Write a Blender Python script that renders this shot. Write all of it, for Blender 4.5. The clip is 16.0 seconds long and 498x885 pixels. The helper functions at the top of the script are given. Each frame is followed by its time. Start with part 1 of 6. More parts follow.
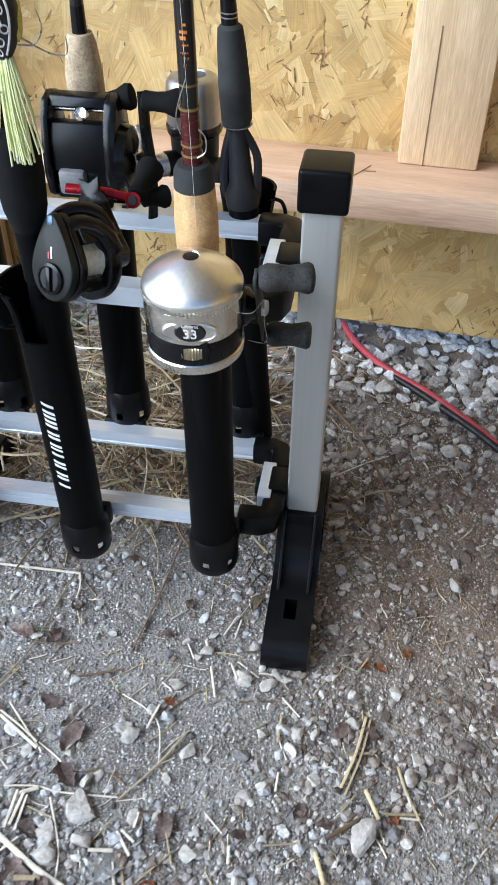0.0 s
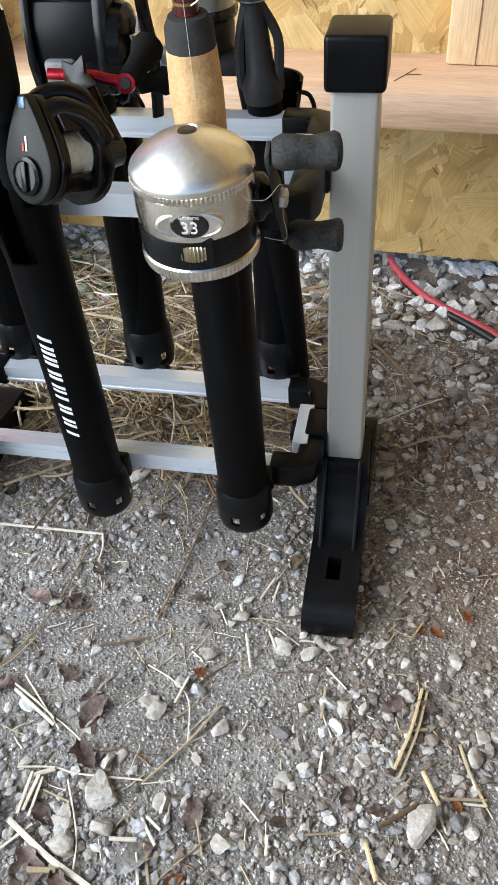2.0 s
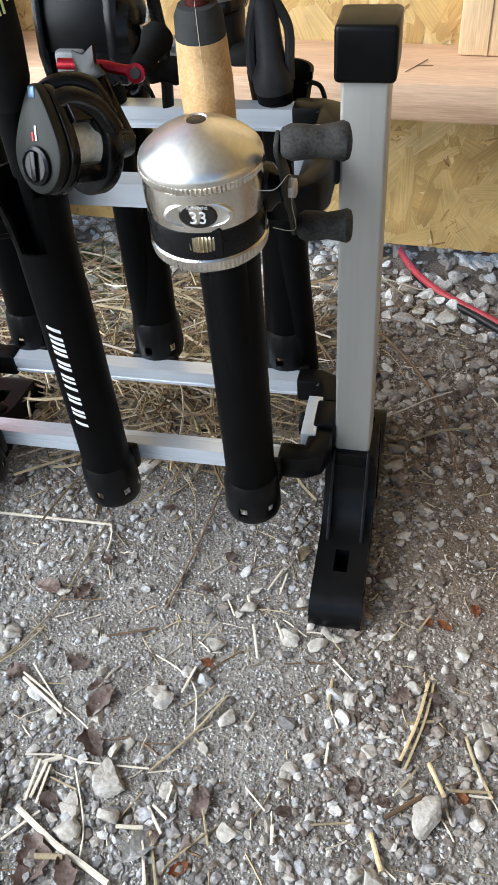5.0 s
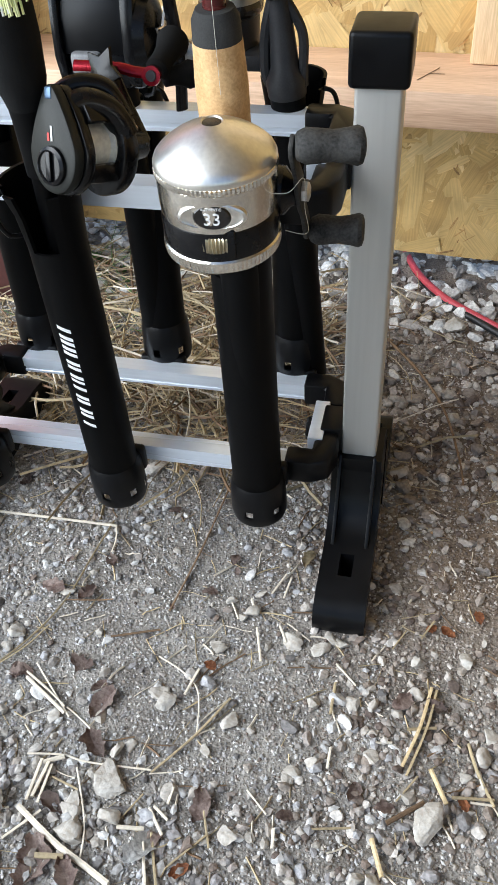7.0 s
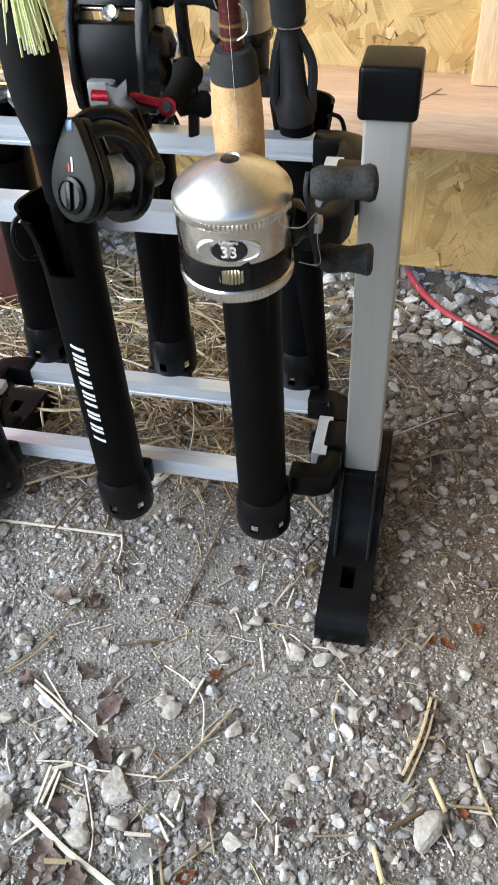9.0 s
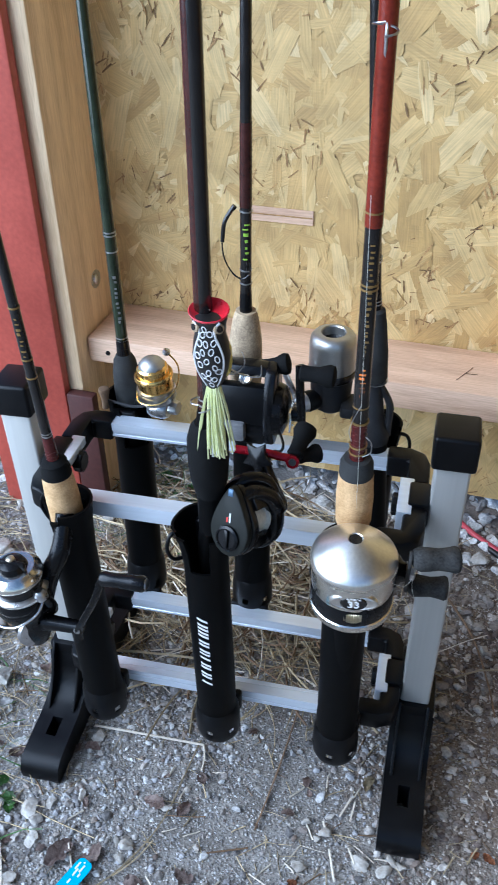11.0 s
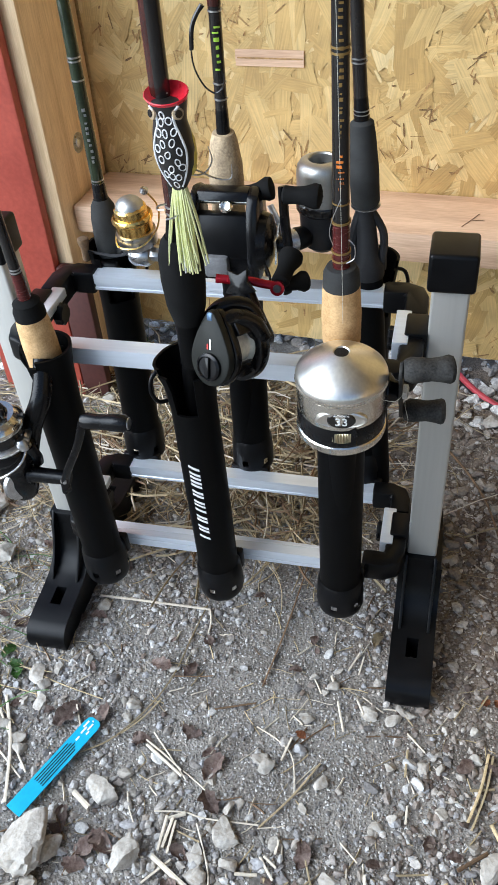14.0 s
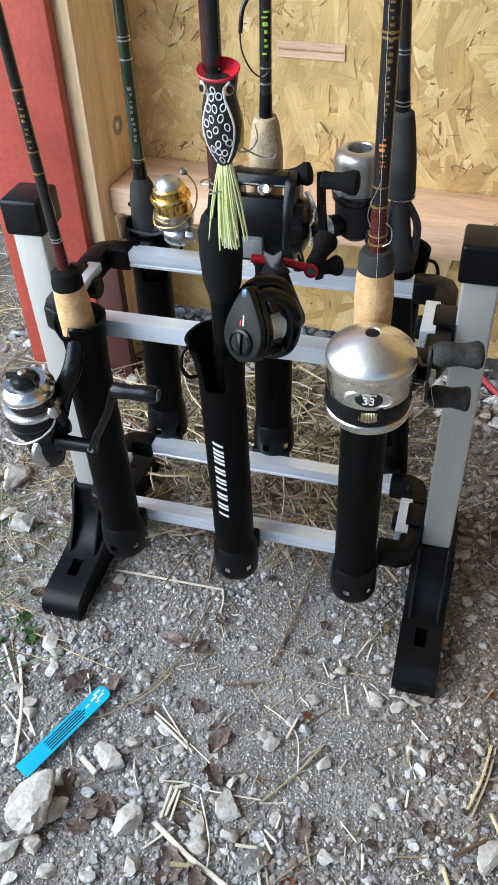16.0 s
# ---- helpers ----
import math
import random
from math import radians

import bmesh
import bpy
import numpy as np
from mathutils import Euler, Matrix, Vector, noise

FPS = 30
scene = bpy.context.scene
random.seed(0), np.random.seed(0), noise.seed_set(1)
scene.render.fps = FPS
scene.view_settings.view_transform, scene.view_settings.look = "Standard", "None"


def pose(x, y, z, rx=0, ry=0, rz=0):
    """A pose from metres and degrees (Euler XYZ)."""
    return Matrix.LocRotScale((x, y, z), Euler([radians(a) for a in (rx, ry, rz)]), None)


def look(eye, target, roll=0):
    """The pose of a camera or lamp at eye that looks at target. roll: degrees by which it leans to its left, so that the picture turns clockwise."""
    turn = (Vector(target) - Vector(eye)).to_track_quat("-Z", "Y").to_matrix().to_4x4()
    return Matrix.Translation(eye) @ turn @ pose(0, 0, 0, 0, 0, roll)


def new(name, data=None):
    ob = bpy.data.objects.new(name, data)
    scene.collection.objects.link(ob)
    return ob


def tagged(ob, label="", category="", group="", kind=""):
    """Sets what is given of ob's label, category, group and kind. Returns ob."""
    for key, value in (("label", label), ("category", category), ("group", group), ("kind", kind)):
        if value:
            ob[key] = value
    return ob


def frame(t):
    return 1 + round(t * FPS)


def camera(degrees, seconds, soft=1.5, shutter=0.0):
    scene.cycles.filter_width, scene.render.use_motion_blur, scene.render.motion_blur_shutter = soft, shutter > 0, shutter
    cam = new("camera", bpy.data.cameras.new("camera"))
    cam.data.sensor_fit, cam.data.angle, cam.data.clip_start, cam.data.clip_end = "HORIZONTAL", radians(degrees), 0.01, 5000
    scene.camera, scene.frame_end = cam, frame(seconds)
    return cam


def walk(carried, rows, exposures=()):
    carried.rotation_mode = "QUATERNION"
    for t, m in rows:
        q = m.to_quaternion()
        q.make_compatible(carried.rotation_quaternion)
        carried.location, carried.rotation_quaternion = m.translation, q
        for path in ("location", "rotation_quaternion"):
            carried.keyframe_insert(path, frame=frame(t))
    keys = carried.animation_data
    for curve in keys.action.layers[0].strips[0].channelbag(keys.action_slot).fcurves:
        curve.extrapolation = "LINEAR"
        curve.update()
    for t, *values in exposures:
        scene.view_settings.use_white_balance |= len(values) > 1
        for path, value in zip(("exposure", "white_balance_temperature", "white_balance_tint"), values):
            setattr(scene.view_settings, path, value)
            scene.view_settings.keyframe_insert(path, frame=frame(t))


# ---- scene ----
cam = camera(33.37, 16.0, shutter=0.5)
PATH = [
    (0, (0.2603, -0.5561, 0.6708), (-0.0791, 0.9028, -0.6545), 0.55),
    (0.5, (0.2687, -0.5432, 0.6214), (-0.0877, 0.9701, -0.6367), 1.84),
    (1, (0.2696, -0.5063, 0.5947), (-0.1086, 0.9407, -0.7331), -1.71),
    (1.5, (0.2644, -0.5030, 0.5945), (-0.1814, 0.8837, -0.7761), -4.11),
    (2, (0.2652, -0.5031, 0.5936), (-0.1893, 0.8748, -0.7830), -4.51),
    (2.5, (0.2677, -0.5014, 0.5870), (-0.1222, 0.8962, -0.7895), -3.05),
    (3, (0.2784, -0.5044, 0.5839), (-0.0151, 0.9101, -0.7992), -0.94),
    (3.5, (0.2796, -0.5045, 0.5894), (-0.0034, 0.9210, -0.7846), -1.22),
    (4, (0.2816, -0.5038, 0.5926), (-0.0758, 0.9012, -0.7853), -3.54),
    (4.5, (0.2703, -0.5007, 0.5915), (-0.1677, 0.8655, -0.8020), -4.83),
    (5, (0.2667, -0.5043, 0.5929), (-0.2080, 0.8565, -0.7938), -4.84),
    (7.5, (0.2641, -0.5078, 0.5923), (-0.2199, 0.8613, -0.7829), -4.00),
    (8, (0.2633, -0.5070, 0.5926), (-0.2257, 0.8587, -0.7843), -3.99),
    (8.2, (0.2622, -0.5081, 0.5930), (-0.2313, 0.8568, -0.7831), -3.95),
    (10.3, (0.2391, -0.5568, 0.7288), (-0.1737, 0.8497, -0.6319), -1.31),
    (10.5, (0.2325, -0.5690, 0.7592), (-0.2021, 0.8668, -0.5636), -1.34),
    (11, (0.1900, -0.5671, 0.8218), (-0.3049, 0.9709, -0.3570), -0.93),
    (11.5, (0.1871, -0.5712, 0.7817), (-0.3549, 0.9293, -0.4245), -4.10),
    (12, (0.1956, -0.5664, 0.7555), (-0.3700, 0.8605, -0.5268), -5.79),
    (12.5, (0.2048, -0.5509, 0.7377), (-0.3833, 0.8295, -0.5847), -8.10),
    (13, (0.2186, -0.5489, 0.7381), (-0.3486, 0.8241, -0.6009), -8.45),
    (13.5, (0.2183, -0.5584, 0.7368), (-0.3100, 0.8354, -0.5966), -6.43),
    (14, (0.2196, -0.5735, 0.7445), (-0.2996, 0.8341, -0.5781), -4.86),
    (14.5, (0.2166, -0.5840, 0.7420), (-0.3005, 0.8316, -0.5728), -3.18),
    (15, (0.2209, -0.5974, 0.7466), (-0.3052, 0.8247, -0.5576), -2.29),
    (15.5, (0.2182, -0.6018, 0.7459), (-0.3177, 0.8158, -0.5591), -2.15),
    (16, (0.2161, -0.5973, 0.7403), (-0.3294, 0.8019, -0.5806), -2.37),
]
walk(cam, [(t, look(eye, target, roll)) for t, eye, target, roll in PATH],
     [(0.0, -0.05, 5950, 10), (0.8, -0.04, 6150, 10), (1.6, 0.0, 6500, 10), (8.2, 0.0, 6500, 10), (10.5, -0.05, 6200, 10), (11.0, -0.27, 5300, 10), (11.6, -0.26, 5350, 10), (12.4, -0.20, 6300, 10), (16.0, -0.17, 6200, 10)])

# ---- world and light ----
world = bpy.data.worlds.new("sky")
scene.world = world
world.use_nodes = True
wn = world.node_tree.nodes
sky = wn.new("ShaderNodeTexSky")
sky.sky_type = "NISHITA"
sky.sun_disc = False
sky.sun_elevation = radians(36)
sky.sun_rotation = radians(-125)
wn["Background"].inputs["Strength"].default_value = 0.17
world.node_tree.links.new(sky.outputs["Color"], wn["Background"].inputs["Color"])
sun_data = bpy.data.lights.new("sun", "SUN")
sun_data.energy = 0.7
sun_data.angle = radians(30)
sun_data.color = (1.0, 0.97, 0.92)
sun = new("sun", sun_data)
sun.matrix_world = look((-3.2, -1.6, 3.0), (0, 0, 0.2))
# daylight through the open side of the shed
opening_data = bpy.data.lights.new("open_side", "AREA")
opening_data.shape, opening_data.size, opening_data.size_y = "RECTANGLE", 1.9, 1.9
opening_data.energy = 84
opening_data.color = (0.81, 0.91, 1.0)
opening = new("open_side", opening_data)
opening.matrix_world = look((-1.22, -0.94, 1.12), (0.0, 0.05, 0.15))


# ---- materials ----
def material(name, base, rough=0.6, metal=0.0, spread=0.25, scale=40.0, fine=400.0, bump=0.15, stretch=(1, 1, 1), tint=None, spec=0.5, relief=0.002, random=0.0):
    """A surface with stains at a large and grain at a small scale."""
    m = bpy.data.materials.new(name)
    m.use_nodes = True
    n, link = m.node_tree.nodes, m.node_tree.links.new
    b = n["Principled BSDF"]
    b.inputs["Metallic"].default_value = metal
    b.inputs["Specular IOR Level"].default_value = spec
    co = n.new("ShaderNodeTexCoord")
    mp = n.new("ShaderNodeMapping")
    mp.inputs["Scale"].default_value = stretch
    link(co.outputs["Object"], mp.inputs["Vector"])
    big, small = n.new("ShaderNodeTexNoise"), n.new("ShaderNodeTexNoise")
    big.inputs["Scale"].default_value, small.inputs["Scale"].default_value = scale, fine
    big.inputs["Detail"].default_value, small.inputs["Detail"].default_value = 4, 3
    link(mp.outputs["Vector"], big.inputs["Vector"])
    link(mp.outputs["Vector"], small.inputs["Vector"])
    add = n.new("ShaderNodeMath")
    add.operation = "MULTIPLY_ADD"
    add.inputs[1].default_value = 0.55
    half = n.new("ShaderNodeMath")
    half.operation = "MULTIPLY"
    half.inputs[1].default_value = 0.45
    link(small.outputs["Fac"], half.inputs[0])
    link(big.outputs["Fac"], add.inputs[0])
    link(half.outputs[0], add.inputs[2])
    ramp = n.new("ShaderNodeValToRGB")
    tint = tint or tuple(c * (1 - spread) for c in base)
    ramp.color_ramp.elements[0].position, ramp.color_ramp.elements[1].position = 0.36, 0.64
    ramp.color_ramp.elements[0].color = (*tint, 1)
    ramp.color_ramp.elements[1].color = (*(min(1, c * (1 + spread * 0.6)) for c in base), 1)
    link(add.outputs[0], ramp.inputs["Fac"])
    colour = ramp.outputs["Color"]
    if random:
        geo = n.new("ShaderNodeNewGeometry")
        hsv = n.new("ShaderNodeHueSaturation")
        span = n.new("ShaderNodeMapRange")
        span.inputs["To Min"].default_value, span.inputs["To Max"].default_value = 1 - random, 1 + random
        link(geo.outputs["Random Per Island"], span.inputs["Value"])
        link(span.outputs["Result"], hsv.inputs["Value"])
        link(colour, hsv.inputs["Color"])
        colour = hsv.outputs["Color"]
    link(colour, b.inputs["Base Color"])
    rr = n.new("ShaderNodeMapRange")
    rr.inputs["To Min"].default_value, rr.inputs["To Max"].default_value = max(0.02, rough - 0.1), min(1, rough + 0.1)
    link(big.outputs["Fac"], rr.inputs["Value"])
    link(rr.outputs["Result"], b.inputs["Roughness"])
    if bump:
        bp = n.new("ShaderNodeBump")
        bp.inputs["Strength"].default_value, bp.inputs["Distance"].default_value = bump, relief
        link(add.outputs[0], bp.inputs["Height"])
        link(bp.outputs["Normal"], b.inputs["Normal"])
    return m


PLASTIC = material("black_plastic", (0.0036, 0.0037, 0.0044), 0.36, spec=0.20, spread=0.3, scale=60, fine=1500, bump=0.12, relief=0.0006)
TUBE = material("matt_black_tube", (0.0022, 0.0022, 0.0024), 0.48, spec=0.09, spread=0.3, scale=30, fine=1200, bump=0.1, relief=0.0005)
GLOSS = material("glossy_black", (0.0045, 0.0045, 0.0052), 0.25, spec=0.28, spread=0.3, scale=80, fine=900, bump=0.05, relief=0.0004)
CHARCOAL = material("charcoal_plastic", (0.013, 0.014, 0.012), 0.4, spec=0.2, spread=0.3, scale=60, fine=900, bump=0.1, relief=0.0005)
DARKGREY = material("dark_grey_plastic", (0.028, 0.028, 0.030), 0.45, spec=0.25, spread=0.3, scale=60, fine=900, bump=0.1, relief=0.0005)
BARGREY = material("worn_grey_bar", (0.17, 0.17, 0.175), 0.4, spread=0.3, scale=120, fine=900, bump=0.1, relief=0.0005)
GREYFOAM = material("grey_foam", (0.042, 0.042, 0.041), 0.85, spec=0.2, spread=0.4, scale=60, fine=1800, bump=0.4, relief=0.0008)
FOAM = material("dark_foam", (0.008, 0.008, 0.008), 0.85, spec=0.12, spread=0.4, scale=60, fine=1800, bump=0.4, relief=0.0008)
ALU = material("brushed_aluminium", (0.78, 0.84, 0.92), 0.30, metal=0.4, spread=0.08, scale=8, fine=300, bump=0.05, stretch=(0.05, 1, 1), relief=0.0004)
POSTALU = material("anodised_post", (0.53, 0.52, 0.485), 0.5, metal=0.35, spread=0.06, scale=6, fine=260, bump=0.05, stretch=(1, 1, 0.05), relief=0.0004)
SATIN = material("satin_silver", (0.50, 0.49, 0.46), 0.38, metal=0.9, spread=0.15, scale=120, fine=900, bump=0.05, relief=0.0004)
DOMECHROME = material("satin_chrome_dome", (0.88, 0.85, 0.79), 0.33, metal=1.0, spread=0.10, scale=60, fine=500, bump=0.14, stretch=(1, 1, 0.4), relief=0.0006)
CHROME = material("polished_chrome", (0.84, 0.80, 0.72), 0.21, metal=1.0, spread=0.16, scale=130, fine=700, bump=0.16, relief=0.0006)
STEEL = material("worn_steel", (0.55, 0.55, 0.56), 0.3, metal=1.0, spread=0.25, scale=150, fine=1200, bump=0.1, relief=0.0004)
GOLD = material("gold_metal", (0.85, 0.55, 0.18), 0.25, metal=1.0, spread=0.2, scale=100, fine=900, bump=0.05, relief=0.0004)
BRASS = material("brass_wheel", (0.62, 0.55, 0.40), 0.35, metal=1.0, spread=0.2, scale=150, fine=900, bump=0.05, relief=0.0004)
CORK = material("cork", (0.64, 0.42, 0.21), 0.75, spread=0.2, scale=110, fine=700, bump=0.5, tint=(0.48, 0.28, 0.115), relief=0.0012)
OLDCORK = material("worn_cork", (0.50, 0.38, 0.24), 0.8, spread=0.3, scale=90, fine=600, bump=0.5, tint=(0.26, 0.19, 0.12), relief=0.0015)
RED = material("red_anodised", (0.28, 0.006, 0.015), 0.25, metal=0.6, spread=0.2, scale=100, bump=0.03, relief=0.0003)
MAROON = material("maroon_wrap", (0.075, 0.010, 0.009), 0.25, spread=0.4, scale=120, fine=900, bump=0.1, stretch=(1, 1, 6), relief=0.0004)
BLANK = material("black_blank", (0.014, 0.012, 0.011), 0.2, spread=0.3, scale=60, bump=0.03, relief=0.0003)
BRIGHTRED = material("red_lacquer", (0.20, 0.024, 0.011), 0.22, spread=0.3, scale=40, bump=0.03, relief=0.0003)
REDBLANK = material("red_brown_blank", (0.045, 0.011, 0.008), 0.22, spread=0.4, scale=40, bump=0.03, relief=0.0003)
GREENBLANK = material("green_blank", (0.020, 0.028, 0.014), 0.2, spread=0.3, scale=60, bump=0.03, relief=0.0003)
WHITE = material("white_print", (0.75, 0.75, 0.75), 0.5, spread=0.1, bump=0.0)
GOLDPRINT = material("gold_print", (0.27, 0.165, 0.05), 0.4, metal=0.3, spread=0.2, bump=0.0)
ORANGEPRINT = material("orange_print", (0.75, 0.20, 0.02), 0.5, spread=0.2, bump=0.0)
LIMEPRINT = material("lime_print", (0.32, 0.55, 0.05), 0.5, spread=0.2, bump=0.0)
REDPRINT = material("red_print", (0.7, 0.03, 0.02), 0.5, spread=0.2, bump=0.0)
LINE = material("fishing_line", (0.62, 0.60, 0.52), 0.35, spread=0.15, scale=200, bump=0.2, relief=0.0004)
LURERED = material("lure_red", (0.62, 0.015, 0.03), 0.3, spread=0.2, scale=200, bump=0.05, relief=0.0004)
LUREBLACK = material("lure_black", (0.018, 0.016, 0.015), 0.35, spread=0.4, scale=300, bump=0.2, relief=0.0006)
LUREYELLOW = material("lure_yellow", (0.62, 0.50, 0.10), 0.4, spread=0.3, scale=200, bump=0.1, relief=0.0004)
SKIRT = material("chartreuse_rubber", (0.72, 0.73, 0.42), 0.45, spread=0.15, scale=120, bump=0.1, tint=(0.60, 0.63, 0.28), random=0.2, relief=0.0004)
PINE = material("pine_lumber", (0.84, 0.64, 0.41), 0.6, spread=0.25, scale=9, fine=120, bump=0.3, stretch=(6, 6, 0.35), tint=(0.66, 0.46, 0.26), relief=0.0012)
FIR = material("fir_lumber", (0.66, 0.455, 0.31), 0.6, spread=0.25, scale=9, fine=120, bump=0.3, stretch=(0.35, 6, 6), tint=(0.52, 0.325, 0.21), relief=0.0012)
REDPAINT = material("red_oxide_paint", (0.40, 0.075, 0.050), 0.45, spread=0.2, scale=14, fine=160, bump=0.12, tint=(0.32, 0.055, 0.038), relief=0.0012)
# dark red paint, taken darker still to hold the shade on the plate
SHADEDREDPAINT = material("shaded_red_paint", (0.055, 0.014, 0.011), 0.6, spread=0.3, scale=14, fine=160, bump=0.2, relief=0.0012)
OSBBASE = material("osb_board", (0.52, 0.34, 0.13), 0.65, spread=0.35, scale=30, fine=300, bump=0.4, stretch=(0.5, 1, 1))
CABLERED = material("red_cable_sheath", (0.55, 0.06, 0.08), 0.45, spread=0.2, scale=60, bump=0.1, relief=0.0005)
CABLEBLACK = material("black_cable_sheath", (0.015, 0.015, 0.016), 0.45, spread=0.3, scale=60, bump=0.1, relief=0.0005)
SOIL = material("grey_soil", (0.32, 0.30, 0.272), 0.95, spread=0.3, scale=16, fine=420, bump=1.0, tint=(0.12, 0.105, 0.09), relief=0.006)


def brown_patch(m):
    n, link = m.node_tree.nodes, m.node_tree.links.new
    b = n["Principled BSDF"]
    grey = b.inputs["Base Color"].links[0].from_socket
    co, nz, sep = n.new("ShaderNodeTexCoord"), n.new("ShaderNodeTexNoise"), n.new("ShaderNodeSeparateXYZ")
    nz.inputs["Scale"].default_value, nz.inputs["Detail"].default_value = 9, 6
    link(co.outputs["Object"], nz.inputs["Vector"])
    link(co.outputs["Object"], sep.inputs["Vector"])
    add = n.new("ShaderNodeMath")
    add.operation = "MULTIPLY_ADD"
    add.inputs[1].default_value = 0.35
    link(nz.outputs["Fac"], add.inputs[0])
    link(sep.outputs["X"], add.inputs[2])
    span = n.new("ShaderNodeMapRange")
    span.inputs["From Min"].default_value, span.inputs["From Max"].default_value = 0.28, 0.42
    link(add.outputs[0], span.inputs["Value"])
    mix = n.new("ShaderNodeMix")
    mix.data_type, mix.blend_type = "RGBA", "MULTIPLY"
    far = n.new("ShaderNodeMapRange")
    far.inputs["From Min"].default_value, far.inputs["From Max"].default_value = -0.17, -0.04
    link(sep.outputs["Y"], far.inputs["Value"])
    both = n.new("ShaderNodeMath")
    both.operation = "MULTIPLY"
    link(span.outputs["Result"], both.inputs[0])
    link(far.outputs["Result"], both.inputs[1])
    link(both.outputs[0], mix.inputs[0])
    link(grey, mix.inputs[6])
    mix.inputs[7].default_value = (0.86, 0.71, 0.59, 1)
    link(mix.outputs[2], b.inputs["Base Color"])


brown_patch(SOIL)


def gravel_material(name, colours, value=1.0):
    """Mixed stones: each takes one of the colours, with speckle and dust."""
    m = bpy.data.materials.new(name)
    m.use_nodes = True
    n, link = m.node_tree.nodes, m.node_tree.links.new
    bs = n["Principled BSDF"]
    bs.inputs["Roughness"].default_value = 0.9
    bs.inputs["Specular IOR Level"].default_value = 0.3
    geo, ramp = n.new("ShaderNodeNewGeometry"), n.new("ShaderNodeValToRGB")
    ramp.color_ramp.interpolation = "CONSTANT"
    e = ramp.color_ramp.elements
    e[0].color, e[1].position, e[1].color = (*colours[0], 1), 1 / len(colours), (*colours[1], 1)
    for k, c in enumerate(colours[2:]):
        e.new((k + 2) / len(colours)).color = (*c, 1)
    link(geo.outputs["Random Per Island"], ramp.inputs["Fac"])
    co, nz = n.new("ShaderNodeTexCoord"), n.new("ShaderNodeTexNoise")
    nz.inputs["Scale"].default_value, nz.inputs["Detail"].default_value = 330, 5
    link(co.outputs["Object"], nz.inputs["Vector"])
    span = n.new("ShaderNodeMapRange")
    span.inputs["From Min"].default_value, span.inputs["From Max"].default_value = 0.3, 0.7
    span.inputs["To Min"].default_value, span.inputs["To Max"].default_value = 0.74 * value, 1.34 * value
    link(nz.outputs["Fac"], span.inputs["Value"])
    hsv = n.new("ShaderNodeHueSaturation")
    link(ramp.outputs["Color"], hsv.inputs["Color"])
    link(span.outputs["Result"], hsv.inputs["Value"])
    link(hsv.outputs["Color"], bs.inputs["Base Color"])
    bp = n.new("ShaderNodeBump")
    bp.inputs["Strength"].default_value, bp.inputs["Distance"].default_value = 0.6, 0.0012
    link(nz.outputs["Fac"], bp.inputs["Height"])
    link(bp.outputs["Normal"], bs.inputs["Normal"])
    return m


GRAVEL = gravel_material("mixed_gravel", ((0.15, 0.14, 0.135), (0.32, 0.31, 0.30), (0.42, 0.41, 0.395), (0.36, 0.33, 0.29), (0.48, 0.47, 0.455), (0.24, 0.22, 0.20), (0.58, 0.57, 0.55), (0.36, 0.355, 0.36), (0.30, 0.27, 0.245), (0.20, 0.19, 0.185), (0.40, 0.375, 0.345), (0.27, 0.255, 0.25)))
TANGRAVEL = gravel_material("tan_gravel", ((0.34, 0.30, 0.26), (0.25, 0.205, 0.17), (0.18, 0.14, 0.115), (0.42, 0.38, 0.335), (0.29, 0.25, 0.215), (0.22, 0.185, 0.16), (0.54, 0.50, 0.455), (0.13, 0.10, 0.085), (0.33, 0.29, 0.26)), 0.96)
# pale stone, its colour raised to stand for daylight from beyond the wall
PALEGRAVEL = gravel_material("pale_daylit_gravel", ((0.50, 0.49, 0.475), (0.70, 0.69, 0.67), (0.60, 0.58, 0.56), (0.40, 0.37, 0.34), (0.76, 0.75, 0.73), (0.30, 0.27, 0.24)))

STONE = material("pale_limestone", (0.48, 0.455, 0.415), 0.9, spread=0.25, scale=40, fine=260, bump=0.8, tint=(0.34, 0.30, 0.25), relief=0.003)
STRAW = material("dry_straw", (0.40, 0.315, 0.185), 0.7, spread=0.3, scale=60, fine=400, bump=0.3, random=0.4, relief=0.0006)
STRAWGOLD = material("golden_straw", (0.56, 0.44, 0.26), 0.65, spread=0.3, scale=70, fine=500, bump=0.4, tint=(0.40, 0.29, 0.15), relief=0.0006)
STRAWPALE = material("pale_straw", (0.63, 0.56, 0.45), 0.6, spread=0.2, scale=60, fine=400, bump=0.3, relief=0.0006)
TWIG = material("brown_twig", (0.18, 0.11, 0.06), 0.8, spread=0.35, scale=80, fine=500, bump=0.5, random=0.3, relief=0.0008)
LEAFDRY = material("dead_leaf", (0.30, 0.235, 0.205), 0.9, spec=0.2, spread=0.35, scale=70, fine=400, bump=0.6, tint=(0.16, 0.105, 0.09), random=0.35)
LEAFGREEN = material("green_leaf", (0.06, 0.15, 0.03), 0.5, spread=0.35, scale=90, fine=400, bump=0.3, random=0.3)
TIPBLUE = material("blue_grey_metal", (0.10, 0.17, 0.27), 0.35, metal=0.5, spread=0.2, scale=120, bump=0.05, relief=0.0004)
DUSTY = material("dusty_black_rubber", (0.035, 0.034, 0.032), 0.7, spec=0.25, spread=0.75, scale=90, fine=700, bump=0.4, relief=0.0012)
